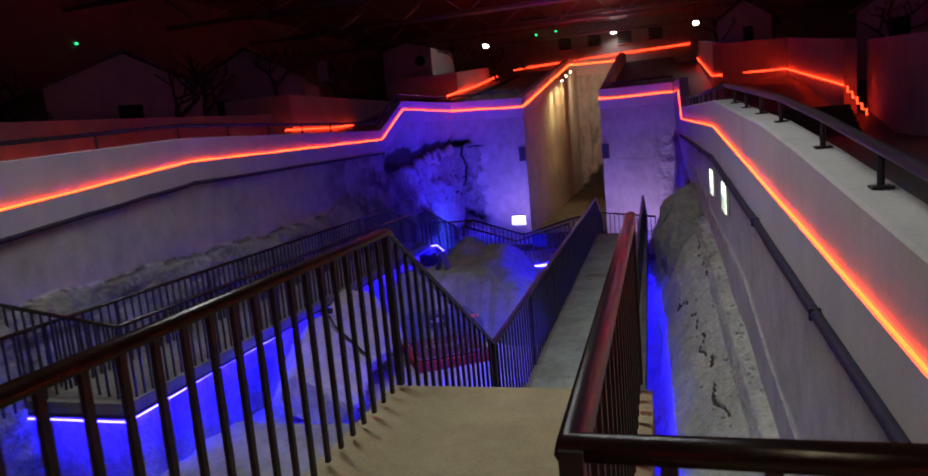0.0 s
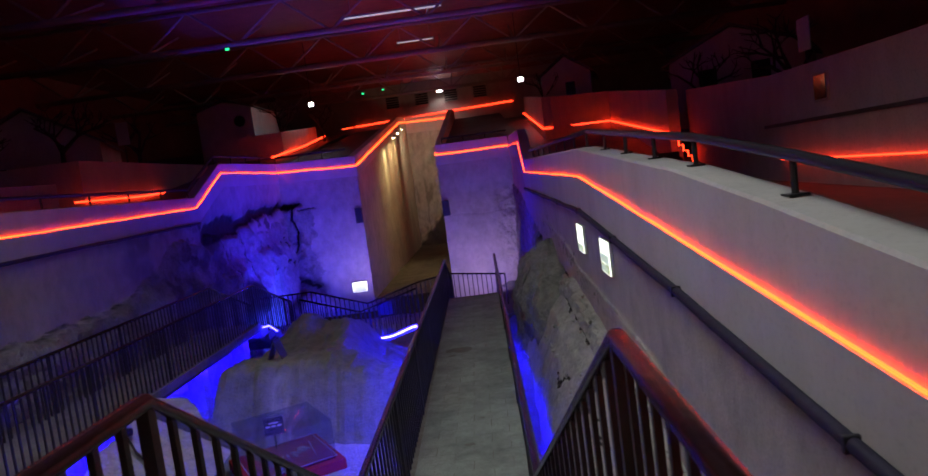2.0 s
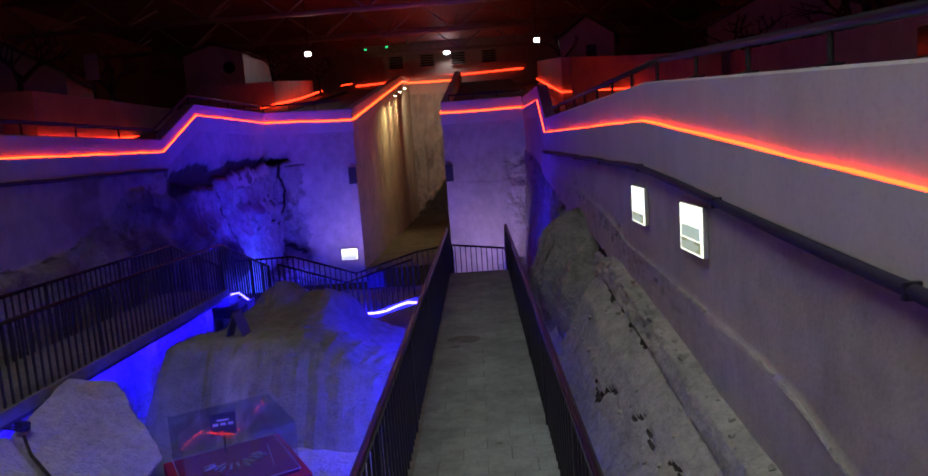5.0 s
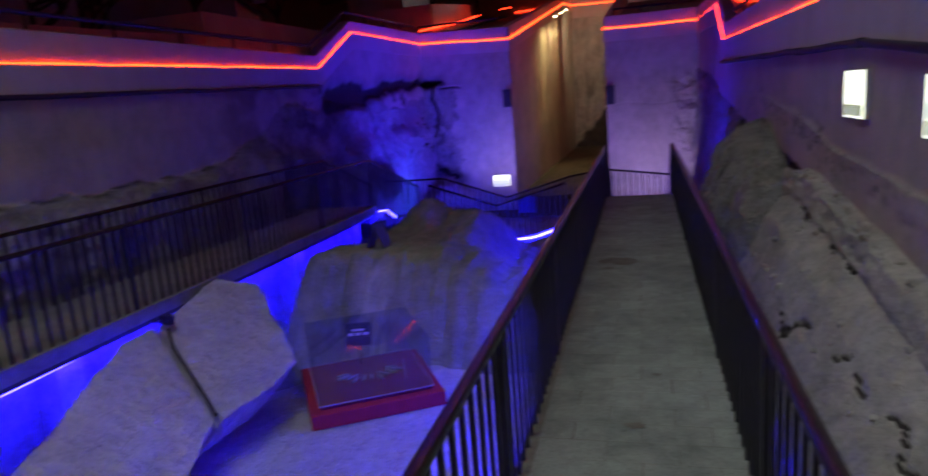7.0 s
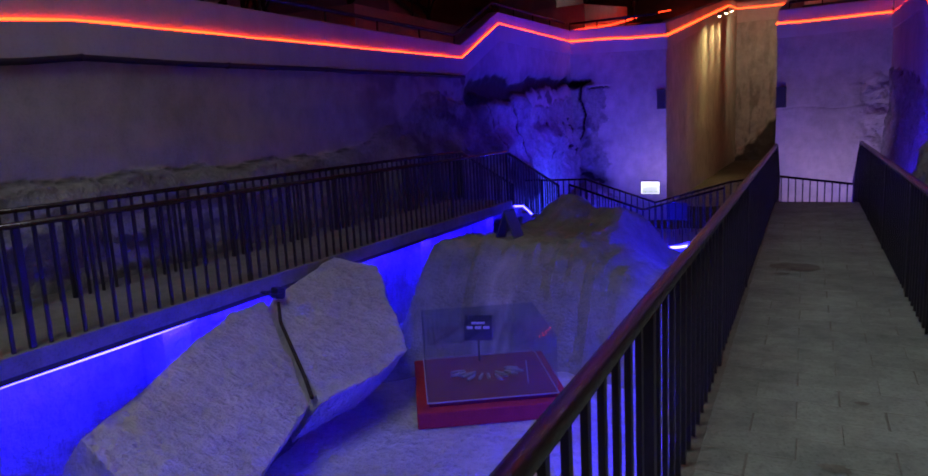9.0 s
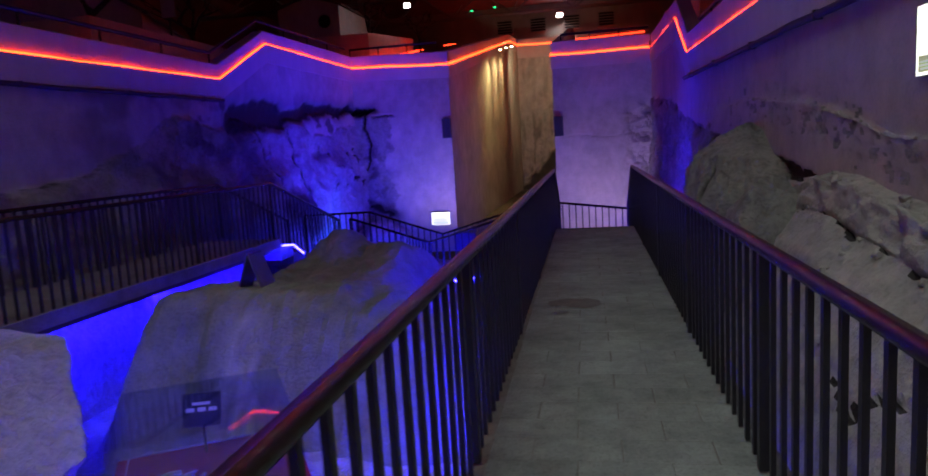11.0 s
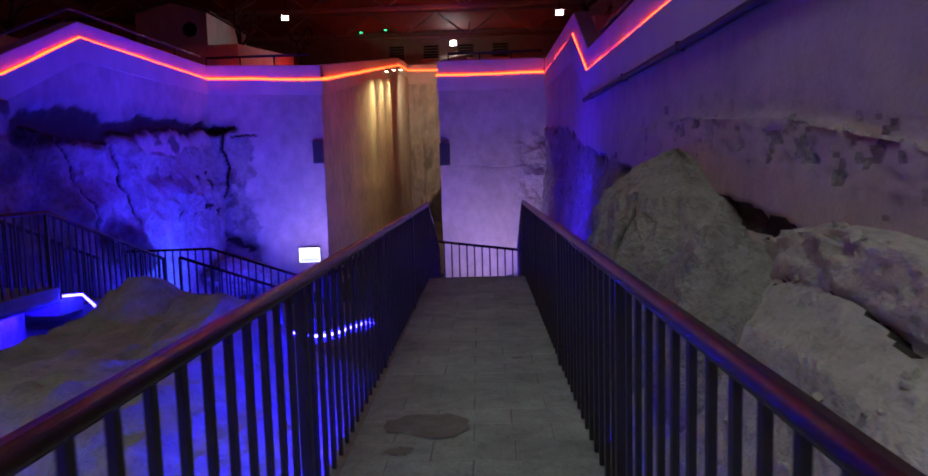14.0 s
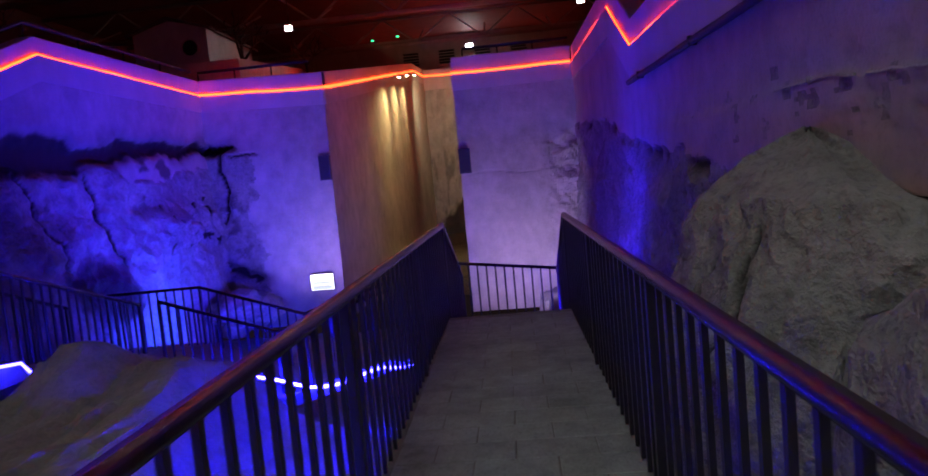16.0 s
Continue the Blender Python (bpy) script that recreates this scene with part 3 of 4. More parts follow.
def lime_at(x, y):
    """Run-off below a small hollow on the face of the mound."""
    run = smooth01(15.5, 15.1, y) * smooth01(13.9, 14.7, y)
    lines = max(math.exp(-((x - c - 0.12 * k * (15.3 - y) + 0.05 * fbm((y * 3, c, 1), 3)) / 0.05) ** 2) for c, k in ((-5.02, -1.0), (-4.86, 0.6), (-4.76, 1.5)))
    ring = math.exp(-((math.hypot((x + 4.88) / 0.9, y - 15.35) - 0.16) / 0.07) ** 2)
    return min(1.0, max(0.7 * run * lines, 0.75 * ring * (0.6 + 0.6 * fbm((x * 6, y * 6, 2), 3))))


ground = tagged(sheet("ground", steps_between(-9.6, 1.3, 0.085), steps_between(-6, 31.9, 0.10), lambda x, y: (x, y, ground_z(x, y)), SAND), "pale sandy pit floor rising into a mound and rubble", "ground", kind="structure")
ground.data.attributes.new("lime", "FLOAT", "POINT").data.foreach_set("value", [max(0.0, lime_at(v.co.x, v.co.y)) for v in ground.data.vertices])
tagged(sheet("ground_slot", steps_between(-6.0, -2.1, 0.3), steps_between(31.8, 54.9, 0.5), lambda x, y: (x, y, -3.1 + 0.05 * fbm((x, y, 0))), DARK_ROCK), "dark floor of the narrow cutting", "ground", kind="structure")


# ---- railings ----
BAR = part("bar_pattern", one_box((0, 0, 0.5), (0.022, 0.030, 1.0)), STEEL).data
POST = part("post_pattern", one_box((0, 0, 0.5), (0.045, 0.048, 1.0)), STEEL).data
for ob in [o for o in scene.objects if o.name.startswith(("bar_pattern", "post_pattern"))]:
    bpy.data.objects.remove(ob)
GRIP = [(-0.034, -0.012), (-0.028, 0.015), (-0.012, 0.026), (0.012, 0.026), (0.028, 0.015), (0.034, -0.012), (0.028, -0.026), (-0.028, -0.026)]


def railing(label, pts, spacing=0.162, height=1.06, bay=2.35, group="walkway railings"):
    """Steel railing over floor points: a rounded handrail, posts and one bar after another."""
    rail = holder("railing", label, "railing", pts[0], group=group)
    base = Vector(pts[0])
    grip = part("handrail", sweep(bmesh.new(), [Vector(p) + Vector((0, 0, height)) - base for p in pts], GRIP), HANDRAIL, rail, "worn reddish-brown handrail", smooth=True)

    def upright(name, data, p, top, turn=0.0):
        ob = new(name, data)
        ob.parent = rail
        ob.location = p - base
        ob.scale = (1, 1, top)
        ob.rotation_euler = (0, 0, turn)
        return ob

    for a, b in zip(pts, pts[1:]):
        a, b = Vector(a), Vector(b)
        flat = (b - a).to_2d().length
        bays = max(1, round(flat / bay))
        for k in range(bays):
            upright("post", POST, a.lerp(b, k / bays), height)
            n = max(1, round(flat / bays / spacing))
            for i in range(1, n):
                upright("bar", BAR, a.lerp(b, (k + i / n) / bays), height - 0.02, math.atan2(a.x - b.x, b.y - a.y))
    upright("post", POST, Vector(pts[-1]), height)
    return rail


DECK, FLOOR2 = -1.59, -1.53
railing("dark steel railing with reddish handrail beside the footbridge", [(-1.55, 1.2, 0.03), (-1.60, 4.57, 0.03), (-1.62, 7.2, DECK), (-1.77, 21.25, DECK), (-1.83, 23.9, -2.56)])
railing("dark steel railing with reddish handrail beside the footbridge", [(1.2, 1.57, 0.03), (0.0, 1.57, 0.03), (-0.01, 4.60, 0.05), (-0.26, 7.2, DECK), (-0.38, 21.25, DECK), (-0.36, 23.9, -2.60)])
railing("dark steel railing along the pit side of the lower walkway", [(-9.1, 7.75, FLOOR2 + 0.36), (-7.02, 7.75, FLOOR2), (-7.02, 20.6, FLOOR2), (-7.02, 23.9, -2.6)], 0.165)
railing("dark steel railing along the rock side of the lower walkway", [(-8.45, 6.9, FLOOR2), (-8.45, 21.2, FLOOR2), (-8.45, 24.2, -2.6)], 0.165)
LOW_ROWS = [(-8.6, -2.62), (-6.8, -2.60), (-4.9, -3.24), (-3.0, -2.70), (-2.0, -2.56), (-0.1, -2.80)]
railing("dark steel railing at the foot of the rock face", [(x, 25.55, z) for x, z in LOW_ROWS], 0.16)
railing("dark steel railing on the pit side of the low walkway", [(x, 24.1, z) for x, z in LOW_ROWS[1:4]], 0.16)

# ---- landing, stairs, footbridge ----
tagged(part("floor_landing", prism(bmesh.new(), [(-1.68, -6), (1.3, -6), (1.25, 1.66), (0.08, 1.66), (0.07, 4.62), (-1.68, 4.62)], -0.22, 0.0), LANDING), "worn yellowish concrete landing floor", "floor", kind="structure")
stairs = holder("stairs", "concrete stairs down from the landing to the footbridge", "stairs", (-0.85, 4.5, 0), kind="structure")
RISE, GO = 1.59 / 9, 2.7 / 8
for k in range(8):
    z = -RISE * (k + 1)
    part("step", one_box((-0.02 * k * 0.1, GO * (k + 0.5), z - 0.11), (1.60 - 0.014 * k, GO + 0.02, 0.22), bevel=0.012), CONCRETE, stairs)
for sx in (-0.74, 0.72):
    bm = bmesh.new()
    sweep(bm, [(sx, 0.0, -0.32), (sx, 2.7, -1.75)], [(-0.05, -0.14), (0.05, -0.14), (0.05, 0.10), (-0.05, 0.10)])
    part("stringer", bm, STEEL, stairs)

bridge = holder("footbridge", "narrow footbridge paved with grey stone", "footbridge", (-0.865, 7.2, DECK), kind="structure")
for ob_name, sx in (("girder", -0.62), ("girder", 0.62)):
    part(ob_name, sweep(bmesh.new(), [(sx, 0, -0.24), (sx - 0.2, 14.05, -0.24)], [(-0.06, -0.14), (0.06, -0.14), (0.06, 0.14), (-0.06, 0.14)]), STEEL, bridge, "dark steel girder under the deck")
part("deck_slab", sweep(bmesh.new(), [(0, 0, -0.06), (-0.21, 14.05, -0.06)], [(-0.76, -0.05), (0.76, -0.05), (0.76, 0.045), (-0.76, 0.045)]), CONCRETE, bridge)

# plates added only to cut off sideways light from the blue strips
for sx, deep in ((-0.752, -0.150), (0.545, -0.185), (0.752, -0.175)):
    part("skirt", sweep(bmesh.new(), [(sx, 0, -0.29), (sx - 0.2, 14.05, -0.29)], [(-0.008, deep), (0.008, deep), (0.008, 0.175), (-0.008, 0.175)]), STEEL, bridge, "added steel skirt shielding the blue strip below the deck")

# added out of view, keeps the side strip's light from going upwards
part("flange", sweep(bmesh.new(), [(-0.83, 0.1, -0.372), (-1.04, 14.05, -0.372)], [(-0.075, -0.004), (0.075, -0.004), (0.075, 0.004), (-0.075, 0.004)]), STEEL, bridge, "added unseen steel flange shielding the blue side strip")

# ---- lower walkway along the left wall ----
walkway = holder("walkway", "concrete walkway along the rock wall of the pit", "walkway", (-7.7, 7.7, FLOOR2), kind="structure")
part("deck_slab", prism(bmesh.new(), [(-1.6, -0.05), (0.75, -0.05), (0.75, 12.95), (-1.6, 12.95)], -0.17, 0), CONCRETE, walkway)
for k in range(6):
    part("step", one_box((-0.1, 12.95 + 0.28 + 0.55 * k, -0.18 * (k + 1) - 0.12), (1.7, 0.58, 0.24), bevel=0.012), CONCRETE, walkway)
part("retaining_wall", prism(bmesh.new(), [(-1.5, 0.3), (0.25, 0.3), (0.25, 12.9), (-1.5, 12.9)], -2.1, -0.172), RUBBLE, walkway, "rough plastered wall under the walkway edge")
for y in (0.35, 1.5, 4.15, 6.8, 9.45, 12.1):
    part("pier", one_box((0.415, y, -1.124), (0.36, 0.36, 1.90), bevel=0.015), RUBBLE, walkway, "plastered pier under the walkway")
# lips added to set the cutoff angle of the blue tape's light
part("edge_lip", one_box((0.744, 6.45, -0.194), (0.012, 13.0, 0.052)), STEEL, walkway, "added dark steel lip shielding the blue tape")
part("edge_lip", one_box((-0.43, -0.044, -0.194), (2.33, 0.012, 0.052)), STEEL, walkway, "added dark steel lip shielding the blue tape")
low = bmesh.new()
lo_rows = []
for x in steps_between(-9.0, 0.3, 0.3):
    z = lerp_rows(LOW_ROWS, x)[0]
    lo_rows.append([low.verts.new(p) for p in ((x, 23.9, z), (x, 25.75, z), (x, 25.75, z - 0.2), (x, 23.9, z - 0.2))])
for r0, r1 in zip(lo_rows, lo_rows[1:]):
    for k in range(4):
        low.faces.new((r0[k], r0[(k + 1) % 4], r1[(k + 1) % 4], r1[k]))
tagged(part("walkway_low", low, CONCRETE), "low concrete walkway at the foot of the rock face", "walkway", kind="structure")
down = holder("stairs", "concrete stairs from the footbridge to the low walkway", "stairs", (-1.08, 21.25, DECK), kind="structure")
for k in range(5):
    part("step", one_box((0, 0.27 + 0.53 * k, -0.19 * (k + 1) - 0.12), (1.5, 0.56, 0.24), bevel=0.012), CONCRETE, down)

# blue light strips under the walkway edges
def blue_strip(label, pts, r=0.014, lit=None):
    return tagged(part("light_strip", tube(bmesh.new(), pts, r, 6), lit or BLUE_LED), label, "light strip", "blue light strips")


blue_strip("glowing blue light strip under the walkway edge", [(-9.0, 7.66, -1.80), (-7.02, 7.66, -1.80)])
blue_strip("glowing blue light strip under the walkway edge", [(-7.01, y, -1.79 + 0.008 * (y - 8) + 0.01 * math.sin(y * 2.1)) for y in steps_between(7.62, 20.6, 0.5)])
for c, size in (((-7.035, 14.1, -1.708), (0.03, 12.8, 0.008)), ((-8.0, 7.672, -1.708), (1.9, 0.022, 0.008))):
    tagged(part("light_strip", one_box(c, size), BLUE_TAPE), "blue light tape glued under the walkway edge", "light strip", "blue light strips")
blue_strip("glowing blue light strip round the walkway stairs", [(-6.90, 20.65, -1.66), (-6.84, 21.0, -1.70), (-6.6, 20.9, -1.86)], 0.02)
LOW_STRIP = [(-6.6, -2.72), (-5.05, -2.86), (-4.34, -3.08), (-3.9, -3.05), (-3.23, -2.82), (-2.89, -2.85), (-2.0, -2.72)]
blue_strip("glowing blue light strip sagging along the low walkway railing", [(x, 23.87, lerp_rows(LOW_STRIP, x)[0]) for x in steps_between(-6.6, -2.0, 0.2)], 0.024, BLUE_LED_LOW)

# ---- hall shell and upper terraces ----
tagged(part("ceiling", one_box((-4, 30, 10.7), (44, 76, 0.3)), ROOF), "dark reddish sheet-metal roof of the hall", "ceiling", kind="structure")
tagged(part("wall_hall_left", one_box((-25.2, 30, 4)  , (0.4, 76, 16)), ROOF), "dark hall wall", "wall", kind="structure")
tagged(part("wall_hall_right", one_box((17.2, 30, 4), (0.4, 76, 16)), ROOF), "dark hall wall", "wall", kind="structure")
tagged(part("wall_hall_end", one_box((-4, 64.2, 5), (42, 0.4, 12)), HOUSE), "pale end wall of the hall", "wall", kind="structure")
bm = bmesh.new()
for (x0, x1) in ((-25, -9.6), (1.4, 17)):
    lv = None
    for y, z in ((-6, 0.6), (4, 0.9), (12, 1.3), (24, 1.35), (32, 2.6), (50, 5.3), (64, 5.8)):
        z = z + 0.35 if x0 < -9 else (z if y > 25 else 0.1 + 0.018 * (y + 6))
        row = [bm.verts.new((x0, y, z)), bm.verts.new((x1, y, z))]
        if lv:
            bm.faces.new((lv[0], lv[1], row[1], row[0]))
        lv = row
tagged(part("floor_terrace", bm, DARK_FLOOR), "dark paved upper terrace", "floor", kind="structure")
bm = bmesh.new()
for x0, x1 in ((-9.6, -6.1), (-2.0, 1.4)):
    a = [bm.verts.new(p) for p in ((x0, 32.1, 2.95), (x1, 32.1, 2.95), (x1, 54.6, 6.1), (x0, 54.6, 6.1), (x1, 64, 6.2), (x0, 64, 6.2))]
    bm.faces.new(a[:4])
    bm.faces.new((a[3], a[2], a[4], a[5]))
a = [bm.verts.new(p) for p in ((-6.2, 55.0, 6.15), (-1.9, 55.0, 6.15), (-1.9, 64, 6.2), (-6.2, 64, 6.2))]
bm.faces.new(a)
tagged(part("roof_slopes", bm, DARK_FLOOR), "dark sloping roofs beside the cutting", "roof", kind="structure")
tagged(sheet("rubble_bank", steps_between(14.0, 26.0, 0.12), [k / 12 for k in range(13)], lambda y, v: (right_x(y) - 0.02 - 0.75 * v, y, -2.2 - 0.9 * v + 0.16 * fbm((y, v * 2, 3), 4)), SAND), "loose rubble bank at the foot of the wall", "rubble", kind="structure")
blue_strip("blue light strip fixed below the footbridge edge", [(-1.665, 7.4, -1.987), (-1.875, 21.0, -1.987)], 0.014, BLUE_LED_SIDE)
blue_strip("blue light strip fixed below the footbridge edge", [(-0.255, 7.6, -1.995), (-0.445, 21.0, -1.995)], 0.012, BLUE_LED_DECK)


# ---- rocks ----
def rock_block(name, label, top, drop, seed, rough=0.05, cuts=9):
    """A broken slab: a top outline, dropped and spread to its underside, with worn uneven faces."""
    bm = bmesh.new()
    up = [bm.verts.new(p) for p in top]
    mid = sum((Vector(p) for p in top), Vector()) / len(top)
    lo = [bm.verts.new(mid + (Vector(p) - mid) * 1.04 + Vector(drop)) for p in top]
    n = len(top)
    bm.faces.new(up)
    bm.faces.new(lo[::-1])
    for k in range(n):
        bm.faces.new((up[k], lo[k], lo[(k + 1) % n], up[(k + 1) % n]))
    bmesh.ops.bevel(bm, geom=list(bm.edges), offset=0.022, segments=2, affect="EDGES", profile=0.6)
    bmesh.ops.triangulate(bm, faces=list(bm.faces))
    for _ in range(4):
        long = [e for e in bm.edges if e.calc_length() > 0.085]
        if long:
            bmesh.ops.subdivide_edges(bm, edges=long, cuts=1, use_grid_fill=False)
            bmesh.ops.triangulate(bm, faces=[f for f in bm.faces if len(f.verts) > 3])
    bm.normal_update()
    for v in bm.verts:
        p = v.co * 1.6 + Vector((seed * 7.1, seed * 3.3, 0))
        v.co += v.normal * (rough * fbm(p, 5) + 0.45 * rough * fbm(p * 3.5, 4) + 0.25 * rough * fbm(p * 9, 3))
    return tagged(part(name, bm, SLAB), label, "boulder", "fallen rocks")


rock_block("boulder", "large split limestone slab leaning on the walkway edge", [(-6.50, 11.77, -1.75), (-6.67, 12.19, -1.73), (-6.76, 12.82, -1.75), (-5.16, 11.61, -2.29), (-4.82, 10.70, -2.35), (-4.57, 10.00, -2.38), (-4.62, 9.64, -2.33), (-5.68, 9.79, -1.89)], (-0.50, 0.10, -0.52), 1, 0.03)
rock_block("boulder", "upper half of the split limestone slab, leaning", [(-6.70, 12.90, -1.74), (-6.88, 14.30, -1.50), (-6.25, 14.40, -1.64), (-5.02, 13.10, -2.24), (-5.02, 12.5, -2.30), (-5.10, 11.67, -2.31)], (-0.45, 0.1, -0.46), 2, 0.035)
rock_block("boulder", "flat pale limestone slab carrying the display case", [(-6.1, 13.3, -2.92), (-5.55, 11.35, -2.92), (-5.15, 9.9, -2.95), (-2.4, 9.9, -2.95), (-2.1, 14.4, -2.91), (-4.4, 15.2, -2.91)], (0, 0, -0.5), 3, 0.03)


def boulder(label, at, radii, seed, rough=0.22, material=ROCK):
    bm = bmesh.new()
    bmesh.ops.create_icosphere(bm, subdivisions=6 if radii[1] > 0.8 else 4, radius=1)
    for v in bm.verts:
        p = v.co * 1.3 + Vector((seed * 5.7, seed * 2.9, seed))
        k = 1 + rough * fbm(p, 5) + 0.05 * abs(fbm(p * 2.5, 5)) + 0.035 * fbm(p * 6, 4)
        v.co = Vector((v.co.x * radii[0], v.co.y * radii[1], v.co.z * radii[2])) * k
    ob = tagged(part("boulder", bm, material, smooth=True), label, "boulder", "fallen rocks")
    ob.location = at
    return ob


def leaning_rock(label, rows, seed):
    """A craggy rock rising against the wall: rows of height, centre x and y, half width and half length."""
    def place(k, a):
        z, cx, cy, rx, ry = lerp_rows([(i, *row) for i, row in enumerate(rows)], k)
        c, t = math.cos(a), math.sin(a)
        q = Vector((c * 0.9, t * 1.3, z * 0.9 + seed * 3.1))
        facet = 0.16 * fbm(q * 1.1, 3) + 0.13 * abs(fbm(q * 2.3, 4)) + 0.05 * fbm(q * 5, 4) + 0.02 * fbm(q * 14, 3)
        split = math.exp(-((a - 3.75 - 0.25 * fbm((z * 1.5, seed, 1), 3)) / 0.025) ** 2) * smooth01(-0.25, -0.6, z) * smooth01(-1.5, -1.1, z)
        cut = math.exp(-((a - 3.35 - 0.5 * (z + 0.9)) / 0.02) ** 2) * smooth01(-0.5, -0.65, z) * smooth01(-1.1, -0.95, z)
        g = 1 + facet - 0.10 * max(split, cut)
        # last value paints the grooves' shade black along split and cut
        return (cx + rx * g * c, cy + ry * g * t, z + 0.05 * fbm(q * 2, 4), 0, 0.9 * smooth01(0.3, 0.8, max(split, cut)))
    ob = sheet("boulder", [k * (len(rows) - 1) / 70 for k in range(71)], [2 * math.pi * k / 220 for k in range(221)], place, (ROCK,), True)
    return tagged(ob, label, "boulder", "fallen rocks")


leaning_rock("tall craggy pale boulder leaning on the plastered wall", [(-3.2, 0.70, 17.7, 0.95, 1.45), (-1.4, 0.78, 17.75, 0.82, 1.25), (-0.7, 0.82, 17.75, 0.68, 1.12), (-0.30, 0.84, 17.75, 0.56, 0.86), (-0.10, 0.86, 17.8, 0.34, 0.45), (0.06, 0.88, 17.8, 0.02, 0.03)], 1)
boulder("squat pale boulder beside the tall one", (0.68, 15.85, -1.45), (0.46, 0.78, 0.95), 2, 0.22)
boulder("rough rock hump at the foot of the rock face", (-8.2, 30.6, -2.9), (0.9, 1.0, 0.5), 8, 0.4)

def shoulder_place(y, s):
    """The rock shoulder under the plastered wall: a narrow bench, a rough slope, a steep foot."""
    top = lerp_rows([(-6, -2.6), (3, -2.1), (6, -1.75), (9.3, -1.20), (10.6, -0.99), (12.3, -0.72), (14.3, -0.50), (15.2, -0.45), (17.6, -1.2)], y)[0] + 0.03 * fbm((y * 1.2, 2, 2), 4)
    broken = smooth01(11.2, 12.8, y)
    off, z = lerp_rows([(0, 0.0, top + 0.05), (0.10, 0.15, top), (0.14, 0.19, top - 0.03), (0.27, 0.25, top - 0.24), (0.30, 0.24, top - 0.27), (0.48, 0.48, top - 0.52), (0.8, 0.95, min(-2.2, top - 0.85)), (1.0, 1.12, -3.3)], s)
    k = smooth01(0.02, 0.15, s)
    bump = 0.05 * fbm((s * 3, y * 0.8, 7), 5) + 0.013 * fbm((s * 12, y * 3.6, 3), 4)
    way = lerp_rows([(8.2, 0.43), (10, 0.47), (11.5, 0.53), (13.2, 0.63)], y)[0] + 0.06 * fbm((y * 2.2, 31, 5), 5)
    wide = 0.005 + 0.012 * max(0.0, fbm((y * 2.0, 8, 31), 3))
    crack = 8.3 < y < 13.2 and abs(s - way) < wide and fbm((y * 1.3, 8, 13), 3) > -0.08
    seam = abs(s - 0.30 - 0.05 * fbm((y * 1.6, 4, 4), 5)) < 0.011 and fbm((y * 1.7, 8, 8), 3) > -0.15 and 12.4 < y < 15.3
    crack = crack or seam
    bump += smooth01(0.30, 0.22, s) * broken * (0.08 * fbm((s * 9, y * 4.5, 17), 5) + 0.06 * round(2 * fbm((s * 3, y * 1.8, 19), 2)) / 2)
    bump += smooth01(0.2, 0.1, s) * broken * (0.17 * fbm((s * 16, y * 3.4, 13), 6) + 0.05 * abs(fbm((s * 40, y * 9, 23), 4)))
    edge = smooth01(0.7, 1.0, s) * 0.16 * fbm((y * 0.9, 5, 5), 4)
    # cracks sink a little and get near-black faces as their painted depth shade
    x = right_x(y) - off - edge - k * bump * 0.7 + (0.05 if crack else 0)
    return (x, y, z + k * bump * 0.7 - (0.06 if crack else 0), 1 if crack else 0)


tagged(sheet("rubble_slope", steps_between(-4, 7, 0.1) + steps_between(7.05, 17.6, 0.045), [k / 80 for k in range(81)], shoulder_place, (RUBBLE, DARK_ROCK), True), "pale cracked rock shoulder under the plastered wall", "rock slope", kind="structure")
bm = bmesh.new()
rs = random.Random(23)
for _ in range(150):
    y, v = rs.uniform(8.0, 15.3), rs.choice((rs.uniform(0.03, 0.12), rs.uniform(0.28, 0.60)))
    x, y, z = shoulder_place(y, v)[:3]
    size = 0.010 + 0.032 * rs.random() ** 3
    g = bmesh.ops.create_icosphere(bm, subdivisions=1, radius=size, matrix=Matrix.Translation((x - 0.3 * size, y, z + 0.2 * size)) @ pose(0, 0, 0, rs.uniform(0, 90), rs.uniform(0, 90), rs.uniform(0, 360)))
    for w in g["verts"]:
        w.co += Vector((rs.uniform(-1, 1), rs.uniform(-1, 1), rs.uniform(-1, 1))) * size * 0.32
tagged(part("rubble_stones", bm, RUBBLE), "small pale stones crumbled over the rock shoulder", "stones", kind="stuff")

# ---- glass display case ----
case = holder("display_case", "red-based glass display case holding small fossils", "display case", (-4.40, 13.74, -2.91), 32)
part("base", one_box((0, 0, 0.09), (1.62, 1.62, 0.18), bevel=0.015), REDCLOTH, case, "red felt-covered base")
part("plinth", one_box((0, 0, 0.205), (1.36, 1.36, 0.05), bevel=0.008), BED, case, "dark red display bed")
for nm, c, sz in (("pane", (0, -0.68, 0.54), (1.38, 0.012, 0.62)), ("pane", (0, 0.68, 0.54), (1.38, 0.012, 0.62)), ("pane", (-0.684, 0, 0.54), (0.012, 1.346, 0.62)), ("pane", (0.684, 0, 0.54), (0.012, 1.346, 0.62)), ("pane", (0, 0, 0.857), (1.38, 1.372, 0.012))):
    pane = part(nm, one_box(c, sz), GLASS, case, "clear glass pane")
    pane.visible_shadow = False
bm = bmesh.new()
for sx, sy, lx, ly in ((0, -0.695, 1.40, 0.010), (0, 0.695, 1.40, 0.010), (-0.695, 0, 0.010, 1.38), (0.695, 0, 0.010, 1.38)):
    box(bm, (sx, sy, 0.232), (lx, ly, 0.012))
part("edge_trim", bm, TRUSS, case, "grey metal trim round the glass")
